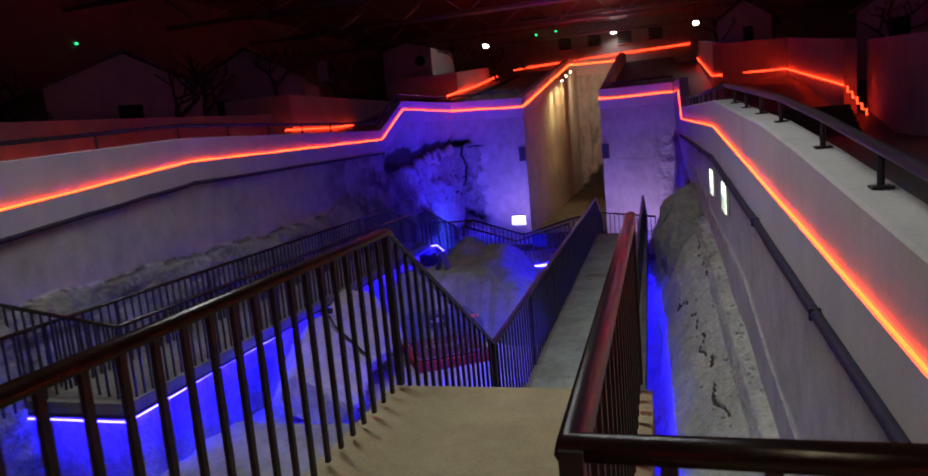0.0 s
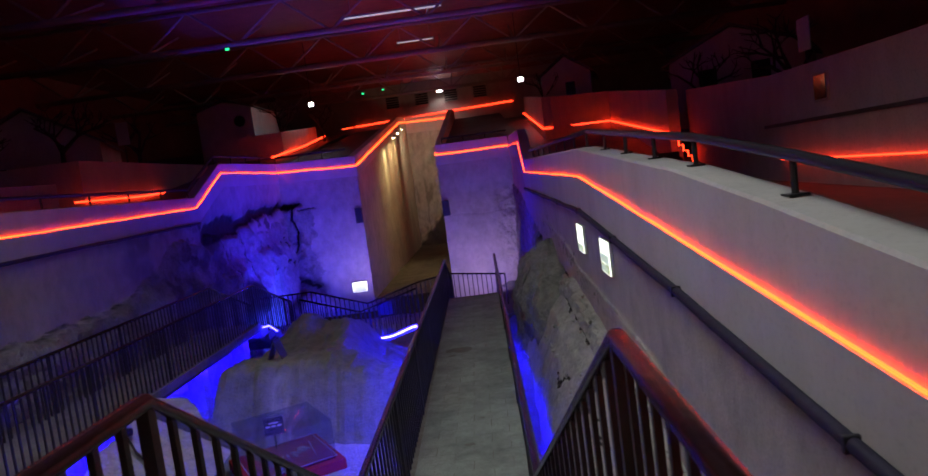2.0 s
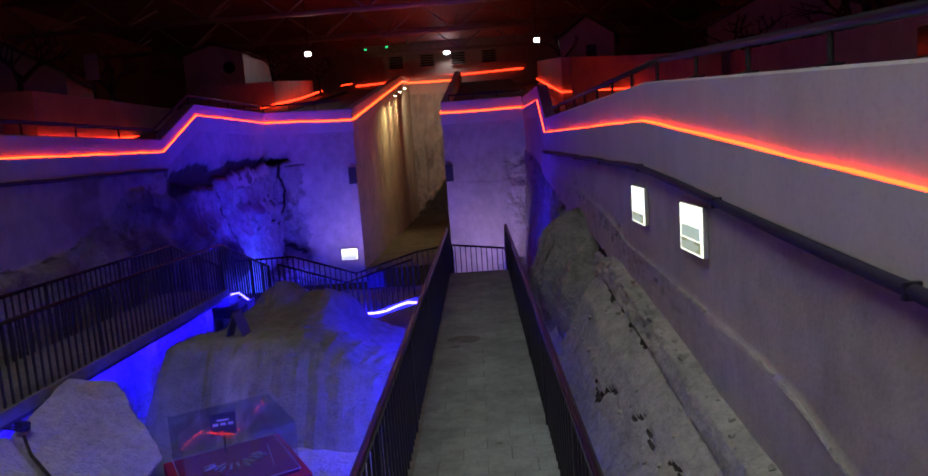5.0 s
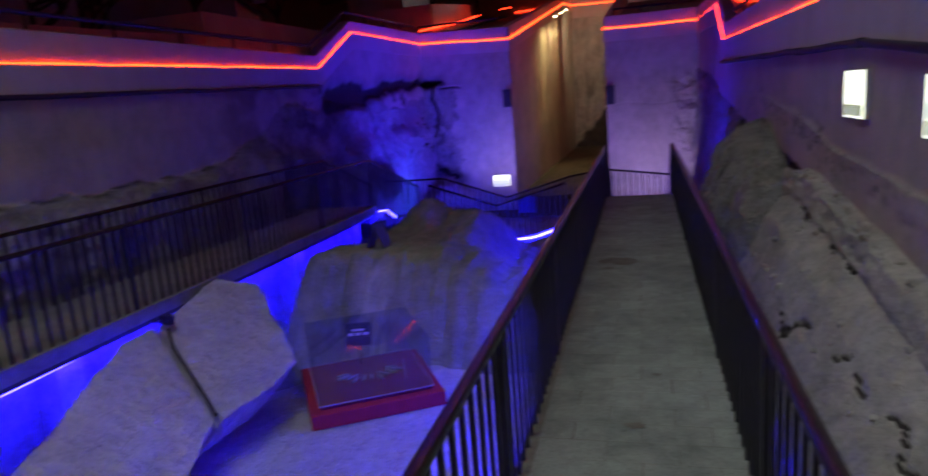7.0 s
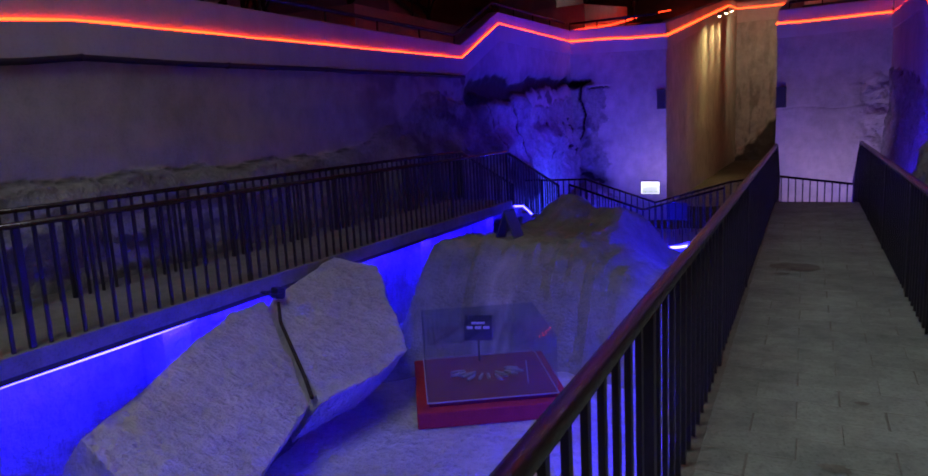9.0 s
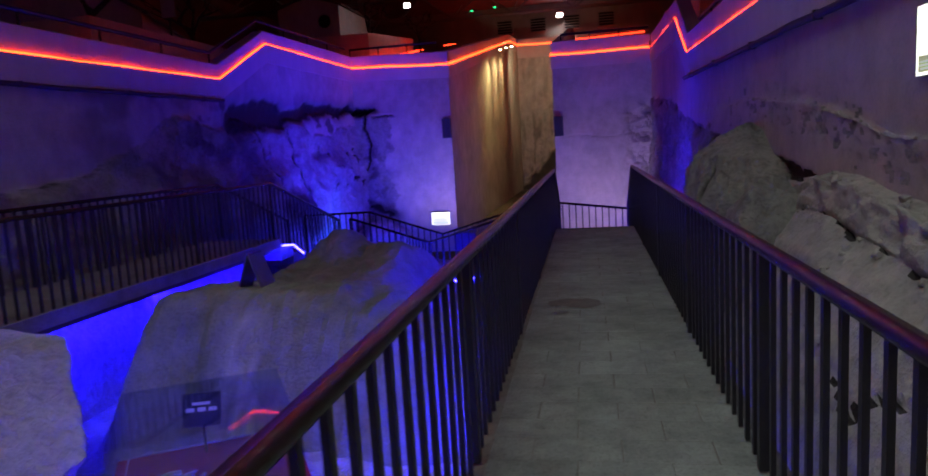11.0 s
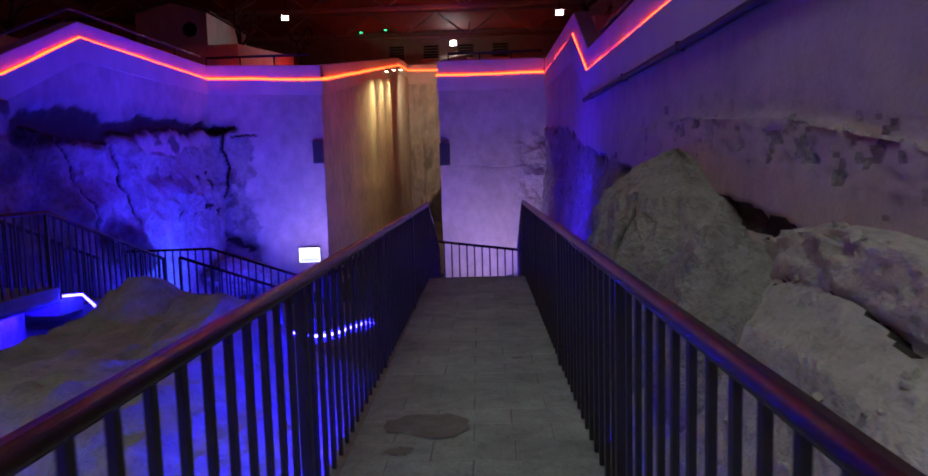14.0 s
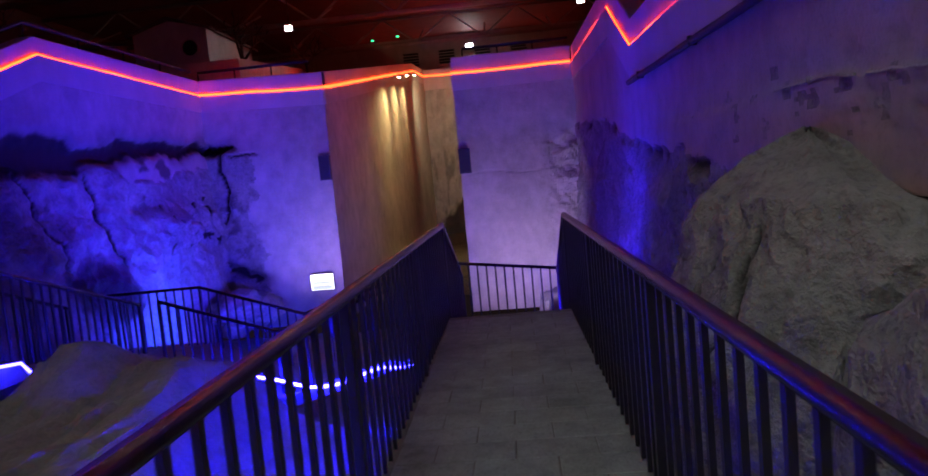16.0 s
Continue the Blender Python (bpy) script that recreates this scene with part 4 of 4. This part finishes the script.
for k in range(11):
    a = math.pi * (0.06 + 0.88 * k / 10) + math.pi
    r = 0.34 + 0.05 * math.sin(k * 2.4)
    bm = bmesh.new()
    d = Vector((math.cos(a), math.sin(a) * 0.85, 0))
    c = Vector((0.02, 0.16, 0.252)) + d * r
    L = 0.085 + 0.035 * ((k * 37) % 5) / 5
    cylinder(bm, c - d * L, c, 0.014, 0.022, 7)
    cylinder(bm, c, c + d * L, 0.022, 0.015, 7)
    part("fossil", bm, BONE, case, "small pale fossil piece")
bm = bmesh.new()
cylinder(bm, (0.42, -0.42, 0.25), (0.52, 0.30, 0.25), 0.008, 0.010, 7)
part("fossil", bm, BONE, case, "long thin pale fossil")
tilt = pose(-0.02, 0.44, 0.66, 72, 0, -14)
part("board_stand", cylinder(bmesh.new(), (-0.02, 0.47, 0.23), (-0.02, 0.46, 0.60), 0.012), STEEL, case)
board = part("board", one_box((0, 0, 0), (0.34, 0.30, 0.02), tilt, 0.004), SIGN_BLUE, case, "small dark caption board")
bm = bmesh.new()
box(bm, (0.0, 0.055, 0.013), (0.16, 0.028, 0.004), tilt)
for x in (-0.10, 0.0, 0.10):
    box(bm, (x, 0.0, 0.013), (0.075, 0.035, 0.004), tilt)
part("lettering", bm, WHITE_INK, case, "white lines of lettering")

# ---- folding floor sign on the mound ----
sign = holder("floor_sign", "dark folding floor sign standing on the mound", "floor sign", (-5.08, 16.15, ground_z(-5.08, 16.15) - 0.02), 85)
for ang in (21, -21):
    m = pose(0, 0, 0.44, ang, 0, 0) @ pose(0, 0, -0.23)
    part("panel", one_box((0, 0, 0), (0.30, 0.022, 0.48), m, 0.006), SLATE, sign)
part("hinge", one_box((0, 0, 0.44), (0.26, 0.035, 0.025)), BLACK, sign)


# ---- light boxes ----
def light_box(label, at, turn, w, h, picture=True):
    """A shallow lit panel: its back to +y before the turn."""
    ob = holder("light_box", label, "light box", at, turn, "lit caption panels")
    part("casing", one_box((0, 0.02, 0), (w + 0.014, 0.045, h + 0.014), bevel=0.005), ALU, ob)
    part("face", one_box((0, -0.006, 0), (w, 0.008, h)), BOX_LIGHT, ob, "glowing white panel face")
    if picture:
        part("picture", one_box((0, -0.0125, -h * 0.06), (w * 0.84, 0.004, h * 0.26)), BOX_PRINT, ob, "pale green printed picture")
    part("caption", one_box((0, -0.0125, -h * 0.34), (w * 0.88, 0.004, h * 0.24)), BOX_CAPTION, ob, "dim grey-green caption field")
    bm = bmesh.new()
    for k in range(4):
        box(bm, (-w * 0.02 * k, -0.0165, -h * (0.26 + 0.05 * k)), (w * (0.34 if k == 0 else 0.76 - 0.12 * (k == 3)), 0.004, h * 0.022))
    part("lettering", bm, BOX_PRINT, ob, "small pale lines of lettering")
    return ob


light_box("white lit caption panel on the plastered pit wall", (right_x(13.3) - 0.05, 13.30, 0.485), -90, 0.64, 0.43, False)
light_box("white lit caption panel on the plastered pit wall", (right_x(11.3) - 0.05, 11.33, 0.42), -90, 0.66, 0.44)
light_box("white lit caption panel low on the end wall", (-6.31, 31.60, -2.42), 0, 0.62, 0.42)
for at in ((-5.93, 31.74, 0.64), (-2.16, 31.74, 0.47)):
    ob = holder("wall_box", "dark metal service box on the end wall", "wall box", at, 0, "service boxes")
    part("casing", one_box((0, 0, 0), (0.30, 0.16, 0.66), bevel=0.01), SLATE, ob)
    part("door", one_box((0, -0.083, 0), (0.26, 0.012, 0.60), bevel=0.003), SIGN_BLUE, ob)
ob = holder("notice_board", "dark notice board hung on the low walkway railing", "notice board", (-4.30, 25.44, -2.40))
part("panel", one_box((0, 0, 0), (0.5, 0.03, 0.46), bevel=0.006), SLATE, ob)
part("clip", one_box((-0.15, 0.04, 0.22), (0.03, 0.08, 0.04)), STEEL, ob)
part("clip", one_box((0.15, 0.04, 0.22), (0.03, 0.08, 0.04)), STEEL, ob)


# ---- lamp fixtures ----
def flood(label, at, target, lit, size=0.30, group="flood lamps", hang=0.0):
    ob = holder("flood_lamp", label, "flood lamp", at, 0, group)
    ob.matrix_world = look(at, target)
    part("housing", one_box((0, 0, 0.06), (size, size * 0.75, 0.10), bevel=0.015), BLACK, ob)
    part("lens", one_box((0, 0, 0.006), (size * 0.86, size * 0.6, 0.012)), lit, ob, "glowing lamp face")
    part("bracket", tube(bmesh.new(), [(-size * 0.55, 0, 0.05), (-size * 0.55, 0, 0.22), (size * 0.55, 0, 0.22), (size * 0.55, 0, 0.05)], 0.012, 6), STEEL, ob)
    if hang:
        back = ob.matrix_world.inverted()
        part("hanger", cylinder(bmesh.new(), back @ (Vector(at) + Vector((0, 0.1, 0.05))), back @ Vector((at[0], at[1] + 0.1, hang)), 0.02, n=6), STEEL, ob)
    return ob


for at in ((-9.8, 42.4, 7.0), (2.4, 42.4, 6.8)):
    flood("white flood lamp hung high over the terraces", at, (at[0] * 0.5, 5, 1.5), WHITE_LED, 0.32, hang=10.56)
flood("white flood lamp on the end wall of the hall", (-3.3, 63.6, 9.55), (-2, 5, 1.5), WHITE_LED, 0.5)
for y, z in ((41.8, 4.25), (44.2, 4.65), (46.8, 5.05)):
    flood("small warm spotlight high on the cutting wall", (-5.25, y, z + 0.16), (-5.6, y - 4, -3), WARM_LED, 0.13, "warm wall spotlights")
spot = flood("small dark spotlight wedged in the split slab", (-6.52, 12.86, -1.64), (-6.0, 14.2, -1.9), BLACK, 0.16)
# cable thickened so its dark colour fills the crack in place of shade
tagged(part("power_cable", tube(bmesh.new(), [(-6.52, 12.78, -1.74), (-6.3, 12.55, -1.885), (-5.9, 12.245, -2.02), (-5.45, 11.90, -2.175), (-5.20, 11.69, -2.265)], 0.019, 7), BARK), "dark mossy cable lying in the slab's crack", "cable")


# ---- upper terraces ----
def low_rail(label, pts, height=0.34, gap=1.25, group="terrace railings"):
    rail = holder("terrace_railing", label, "railing", pts[0], group=group)
    base = Vector(pts[0])
    part("handrail", tube(bmesh.new(), [Vector(p) - base + Vector((0, 0, height)) for p in pts], 0.038, 8), STEEL, rail, smooth=True)
    for a, b in zip(pts, pts[1:]):
        a, b = Vector(a), Vector(b)
        n = max(1, round((b - a).length / gap))
        for k in range(n):
            p = a.lerp(b, k / n) - base
            part("post", cylinder(bmesh.new(), p - Vector((0, 0, 0.05)), p + Vector((0, 0, height)), 0.022), STEEL, rail)
            part("foot", one_box(p + Vector((0, 0, 0.008)), (0.12, 0.12, 0.016)), STEEL, rail)
    return rail


low_rail("dark steel rail on short posts along the parapet", [(right_x(y) + 0.20, y, lerp_rows(RIGHT_ROWS, y)[2]) for y in (0.5, 3.66, 6.45, 8.16, 13.07)], 0.24)
low_rail("dark steel rail falling towards the end wall", [(right_x(y) + 0.20, y, lerp_rows(RIGHT_ROWS, y)[2]) for y in (13.2, 23.2)], 0.24)
low_rail("dark steel rail on short posts along the parapet", [(-9.38, y, lerp_rows(LEFT_ROWS, y)[2]) for y in (2.0, 8.2, 12.6, 23.0, 25.4, 31.8)], 0.26, 1.8)
low_rail("thin dark rail above the rock face", [(x, 32.1, 3.26) for x in (-9.3, -6.2)], 0.30, 1.0)
low_rail("thin dark rail above the end block", [(x, 32.1, 3.18) for x in (-2.0, 0.8)], 0.26, 1.0)


def red_line(label, pts, r=0.035):
    return tagged(part("light_strip", tube(bmesh.new(), pts, r, 6), RED_LED_TERRACE), label, "light strip", "red light strips")


def wall_run(name, label, pts, thick, heights, material=HOUSE, side=1):
    """An upright wall over plan points with a base and a top height at each."""
    bm = bmesh.new()
    rows = []
    for i, ((x, y), (z0, z1)) in enumerate(zip(pts, heights)):
        a, b = pts[max(i - 1, 0)], pts[min(i + 1, len(pts) - 1)]
        d = Vector((b[0] - a[0], b[1] - a[1])).normalized()
        n = Vector((d.y, -d.x)) * thick * side
        rows.append([bm.verts.new(p) for p in ((x, y, z0), (x, y, z1), (x + n.x, y + n.y, z1), (x + n.x, y + n.y, z0))])
    for r0, r1 in zip(rows, rows[1:]):
        for k in range(4):
            bm.faces.new((r0[k], r0[(k + 1) % 4], r1[(k + 1) % 4], r1[k]))
    bm.faces.new(rows[0])
    bm.faces.new(rows[-1][::-1])
    return tagged(part(name, bm, material), label, "wall", kind="structure")


# left terrace: long low wall, block, house
wall_run("wall_terrace_left", "long low plastered wall on the left terrace", [(-13.5, 2), (-13.5, 12), (-13.5, 23.2)], 0.4, [(0.5, 2.3), (1.0, 2.85), (1.4, 3.1)], side=-1)
tagged(part("wall_terrace_block", prism(bmesh.new(), [(-13.5, 24.6), (-13.5, 35.2), (-16.4, 35.2), (-16.4, 24.6)], 1.3, 3.86), HOUSE), "plain plastered block on the left terrace", "wall", kind="structure")
red_line("red-orange light strip at the foot of the terrace block", [(-13.42, 23.9, 2.5), (-13.40, 28, 2.55), (-13.42, 32.5, 2.75), (-13.42, 34.6, 3.3)], 0.034)
red_line("red-orange light strip at the foot of the long terrace wall", [(-13.1, 3, 1.32), (-13.1, 12, 1.78), (-13.1, 23, 1.85)], 0.015)
red_line("red-orange light strip climbing beside the roof slope", [(-11.0, 37.4, 3.95), (-10.6, 43.0, 4.75), (-10.3, 47.1, 5.5)], 0.05)
red_line("short red-orange light strip on the roof slope", [(-9.6, 49.7, 6.0), (-8.9, 49.7, 6.05)])
red_line("red-orange light strip along the foot of the end wall", [(-11.2, 63.96, 7.35), (-4, 63.96, 7.6), (3.0, 63.96, 7.8)], 0.05)
wall_run("wall_terrace_front", "low plastered wall before the terrace house", [(-14.6, 39.3), (-10.9, 39.3), (-10.9, 47.5)], 0.3, [(2.5, 5.35), (2.5, 5.35), (3.5, 6.2)], side=-1)


def house(label, at, w, d, eave, ridge, turn=0, windows=(), group="terrace houses"):
    ob = holder("house", label, "house", at, turn, group)
    bm = bmesh.new()
    sec = [(-w / 2, -1.5), (w / 2, -1.5), (w / 2, eave), (0, ridge), (-w / 2, eave)]
    a = [bm.verts.new((x, -d / 2, z)) for x, z in sec]
    b = [bm.verts.new((x, d / 2, z)) for x, z in sec]
    bm.faces.new(a)
    bm.faces.new(b[::-1])
    for k in range(5):
        bm.faces.new((a[k], a[(k + 1) % 5], b[(k + 1) % 5], b[k]))
    part("wall", bm, HOUSE, ob)
    bm = bmesh.new()
    for s in (-1, 1):
        pts = [(s * (w / 2 + 0.25), eave - 0.14), (0, ridge + 0.05), (0, ridge + 0.15), (s * (w / 2 + 0.25), eave - 0.04)]
        a = [bm.verts.new((x, -d / 2 - 0.2, z)) for x, z in pts]
        b = [bm.verts.new((x, d / 2 + 0.2, z)) for x, z in pts]
        bm.faces.new(a)
        bm.faces.new(b[::-1])
        for k in range(4):
            bm.faces.new((a[k], a[(k + 1) % 4], b[(k + 1) % 4], b[k]))
    part("roof", bm, DARK_FLOOR, ob, "dark pitched roof")
    for x, z, ww, hh in windows:
        win = part("window", one_box((x, -d / 2 - 0.015, z), (ww + 0.1, 0.03, hh + 0.1)), ALU, ob)
        part("pane", one_box((x, -d / 2 - 0.035, z), (ww, 0.012, hh)), WINDOW, win)
    return ob


white_house = house("white gabled terrace house with a round window", (-14.8, 44.5, 4.4), 3.2, 5.0, 2.95, 3.35)
disc = part("window", cylinder(bmesh.new(), (0.85, -2.49, 2.15), (0.85, -2.54, 2.15), 0.40, n=24), TRUSS, white_house, "round window with a pale rim")
part("pane", cylinder(bmesh.new(), (0.85, -2.53, 2.15), (0.85, -2.555, 2.15), 0.32, n=24), WINDOW, disc)
house("small gabled terrace house in dim red light", (-18.6, 31.0, 2.4), 5.0, 5.0, 2.6, 4.0, 20, ((-1.2, 1.4, 0.7, 0.9), (1.2, 1.4, 0.7, 0.9)))
house("small gabled terrace house in dim red light", (-19.5, 21.5, 2.0), 5.0, 6.0, 2.3, 3.4, 60, ((0.0, 1.3, 0.8, 0.8),))
house("small gabled terrace house in dim red light", (-19.0, 12.5, 1.6), 4.5, 5.0, 2.0, 2.9, 70, ((0.6, 1.2, 0.7, 0.8),))
house("white terrace house with a tall lit corner", (5.0, 41.5, 4.4), 2.6, 4.0, 2.0, 2.9, -12, ((0.2, 1.2, 0.5, 0.7),))
house("dim terrace house with a pitched roof", (11.5, 33.0, 3.0), 5.0, 6.0, 2.2, 3.2, -30, ((-1.0, 1.3, 0.7, 0.8), (1.0, 1.3, 0.7, 0.8)))

# right terrace: stepped walls with strips at their foot
wall_run("wall_terrace_right", "tall plastered wall behind the right terrace", [(7.0, 2), (7.0, 14.4), (7.0, 20), (7.0, 27)], 0.4, [(-0.2, 3.3), (-0.1, 3.15), (0.0, 3.2), (0.1, 3.7)])
wall_run("wall_terrace_band", "dark ledge along the tall terrace wall", [(6.97, 2), (6.97, 20.5)], 0.1, [(1.95, 2.05), (1.9, 1.98)], DARK_FLOOR)
wall_run("wall_terrace_steps", "white block wall above the terrace steps", [(2.7, 46.5), (2.6, 33.6), (5.9, 35.3), (6.2, 26.6)], 0.4, [(3.5, 6.2), (2.2, 4.75), (2.2, 4.8), (0.9, 3.75)], side=-1)
red_line("red-orange light strip at the foot of the white block", [(2.62, 46.6, 5.2), (2.52, 33.5, 3.36), (5.82, 35.2, 3.42), (6.12, 26.3, 2.25)], 0.032)
pts = []
for k in range(5):
    pts += [(6.2 + 0.14 * k, 26.1, 2.2 - 0.2 * k), (6.2 + 0.14 * k, 26.1, 2.0 - 0.2 * k)]
red_line("stepped red-orange light strip on the terrace stairs", pts, 0.03)
red_line("red-orange light strip at the foot of the tall terrace wall", [(6.92, 19.5, 1.1), (6.92, 12.9, 1.1), (6.92, 12.85, 0.75)], 0.018)
for k in range(5):
    tagged(part("terrace_step", one_box((4.6, 24.6 + 0.3 * k, 0.40 + 0.19 * k), (3.2, 0.32, 0.9), bevel=0.01), DARK_FLOOR), "dark stone step of the terrace stairs", "step", "terrace steps")
win = holder("window_1", "dark shuttered window in the tall terrace wall", "window", (6.975, 17.4, 2.6), kind="structure")
part("window_frame", one_box((0, 0, 0), (0.05, 0.62, 0.62)), TRUSS, win)
part("pane", one_box((-0.03, 0, 0), (0.012, 0.5, 0.5)), WINDOW, win)
for k in range(4):
    v = holder("vent", "dark square vent in the hall's end wall", "vent", (-7.6 + 2.6 * k, 63.9, 9.0), 0, "end wall vents")
    part("frame", one_box((0, 0, 0), (1.3, 0.16, 1.1), bevel=0.02), TRUSS, v)
    for j in range(5):
        part("slat", one_box((0, -0.09, -0.4 + 0.2 * j), (1.1, 0.03, 0.13), pose(0, 0, 0, 0, 0, 0)), BLACK, v)


# ---- bare trees on the terraces ----
def bare_tree(label, at, height, seed):
    rnd = random.Random(seed)
    ob = holder("bare_tree", label, "tree", at, rnd.uniform(0, 360), "bare trees")
    trunk, limbs = bmesh.new(), bmesh.new()

    def grow(bm, p, d, length, r, depth):
        q = p + d * length
        cylinder(bm, p, q, r, r * 0.68, 6 if depth < 2 else 4)
        if depth >= 4:
            return
        for _ in range(rnd.choice((2, 3)) if depth else 4):
            axis = Vector((rnd.uniform(-1, 1), rnd.uniform(-1, 1), rnd.uniform(-0.3, 1))).normalized()
            nd = (d * 0.75 + axis * 0.85).normalized()
            grow(limbs, q - d * length * rnd.uniform(0, 0.25), nd, length * rnd.uniform(0.58, 0.8), r * 0.6, depth + 1)

    grow(trunk, Vector((0, 0, -0.3)), Vector((rnd.uniform(-0.15, 0.15), rnd.uniform(-0.15, 0.15), 1)).normalized(), height * 0.36, height * 0.032, 0)
    part("trunk", trunk, BARK, ob)
    part("crown", limbs, BARK, ob, "bare forking dark branches")
    return ob


for i, (x, y, z, hgt) in enumerate(((-11.2, 40.8, 4.6, 3.4), (-9.9, 45.0, 5.3, 2.6), (-15.5, 20.5, 1.9, 4.2), (-15.8, 27.5, 3.8, 3.6), (-16.0, 14.5, 1.6, 3.8), (-14.9, 31.5, 3.8, 3.2), (-17.0, 24.0, 2.0, 4.4), (3.3, 40.0, 4.6, 3.0), (8.6, 30.0, 2.8, 3.6), (9.4, 24.0, 2.4, 4.0), (10.0, 37.0, 3.8, 3.6))):
    bare_tree("bare dark tree with forking branches on the terrace", (x, y, z), hgt, 11 + i)
part_sign = holder("hanging_sign", "pale blank sign plate on a post", "sign", (-14.4, 29.5, 3.85))
part("post", cylinder(bmesh.new(), (0, 0, 0), (0, 0, 1.0), 0.03), STEEL, part_sign)
part("plate", one_box((0, -0.03, 1.3), (0.5, 0.03, 0.9), bevel=0.01), HOUSE, part_sign)
part_sign = holder("hanging_sign", "pale blank sign plate on a post", "sign", (7.3, 18.6, 3.15))
part("post", cylinder(bmesh.new(), (0, 0, 0), (0, 0, 0.5), 0.03), STEEL, part_sign)
part("plate", one_box((-0.03, 0, 0.75), (0.03, 0.6, 0.75), bevel=0.01), HOUSE, part_sign)

# ---- roof trusses and their lights ----
for k, y in enumerate((2.0, 10.0, 18.0, 26.2, 33.0, 41.0, 49.0, 57.0)):
    t = holder("roof_truss", "grey tubular steel roof truss spanning the hall", "roof truss", (-4, y, 8.8), 0, "roof trusses")
    part("lower_chord", cylinder(bmesh.new(), (-21, 0, 0), (21, 0, 0), 0.13, n=10), TRUSS, t, smooth=True)
    part("upper_chord", cylinder(bmesh.new(), (-21, 0, 1.6), (21, 0, 1.6), 0.10, n=8), TRUSS, t, smooth=True)
    for j in range(10):
        x = -19 + 4.2 * j
        bm = bmesh.new()
        cylinder(bm, (x, 0, 0), (x + 2.1, 0, 1.6), 0.055, n=6)
        cylinder(bm, (x, 0, 0), (x - 2.1, 0, 1.6), 0.055, n=6)
        cylinder(bm, (x, 0, 0), (x, 3.9, 1.6), 0.05, n=6)
        part("brace", bm, TRUSS, t)
for y, x0, x1 in ((34.6, -6.0, -1.3), (41.6, -4.3, -2.2)):
    f = holder("roof_light", "long white roof light behind the truss bars", "roof light", ((x0 + x1) / 2, y, 9.6), 0, "roof lights")
    part("tray", one_box((0, 0, 0.05), (x1 - x0, 0.30, 0.08)), TRUSS, f)
    for x in (-(x1 - x0) * 0.4, (x1 - x0) * 0.4):
        part("hanger", cylinder(bmesh.new(), (x, 0, 0.08), (x, 0, 0.95), 0.02, n=6), TRUSS, f)
    part("diffuser", one_box((0, 0, 0), (x1 - x0 - 0.1, 0.22, 0.02)), glow("roof_light_tube", (0.85, 0.92, 1.0), 0.5), f, "dim white tube")
for y in (5.0, 17.0):
    f = holder("roof_light", "long white roof light under the hall roof", "roof light", (-2.5, y, 9.36), 0, "roof lights")
    part("tray", one_box((0, 0, 0.04), (9.2, 1.3, 0.06)), TRUSS, f)
    for x in (-4, 4):
        part("hanger", cylinder(bmesh.new(), (x, 0, 0.06), (x, 0, 1.2), 0.03, n=6), TRUSS, f)
for at in ((-24.93, 26.5, 7.35), (-10.9, 32.95, 8.62), (-9.0, 56.9, 9.2), (-7.4, 56.9, 9.3)):
    g = holder("marker_light", "small green marker light on the roof steel", "marker light", at, 0, "green marker lights")
    part("body", one_box((0, 0.03, 0), (0.22, 0.05, 0.14), bevel=0.01), BLACK, g)
    part("lens", one_box((0, -0.002, 0), (0.18, 0.02, 0.10), bevel=0.008), GREEN_LED, g)

# ---- paving of the footbridge ----
def paving_piece(w, d, h):
    bm = box(bmesh.new(), (0, 0, -h / 2), (w, d, h))
    bmesh.ops.bevel(bm, geom=[e for e in bm.edges if all(v.co.z > -0.001 for v in e.verts)], offset=0.004, segments=1, affect="EDGES")
    ob = part("paving_pattern", bm, TILE)
    me = ob.data
    bpy.data.objects.remove(ob)
    return me


rnd = random.Random(5)
ROW = 0.262
whole, cut = paving_piece(0.454, ROW - 0.005, 0.03), paving_piece(0.224, ROW - 0.005, 0.03)
for r in range(53):
    y = 0.16 + ROW * r
    shift = -0.015 * y
    spots = [(-0.46, whole), (0.0, whole), (0.46, whole)] if r % 2 else [(-0.575, cut), (-0.23, whole), (0.23, whole), (0.575, cut)]
    for x, me in spots:
        stone = new("paving_stone", me)
        stone.parent = bridge
        stone.location = (x + shift + rnd.uniform(-0.003, 0.003), y, -0.012 + rnd.uniform(-0.0012, 0.0012))
        stone.rotation_euler = (rnd.uniform(-0.004, 0.004), rnd.uniform(-0.004, 0.004), rnd.uniform(-0.006, 0.006))

# dark damp stains on the deck
for x, y, r, seed in ((-0.27, 8.14, 0.27, 3), (-0.05, 3.4, 0.07, 4), (0.12, 4.3, 0.04, 7), (-0.42, 7.75, 0.08, 5), (0.34, 9.6, 0.05, 6)):
    rs = random.Random(seed)
    bm = bmesh.new()
    ring = [bm.verts.new((r * (1 + rs.uniform(-0.3, 0.3)) * math.cos(2 * math.pi * k / 18), 0.7 * r * (1 + rs.uniform(-0.3, 0.3)) * math.sin(2 * math.pi * k / 18), 0)) for k in range(18)]
    bm.faces.new(ring)
    st = part("stain", bm, STAIN, bridge, "dark damp stain")
    st.location = (x - 0.015 * y, y, -0.0055)
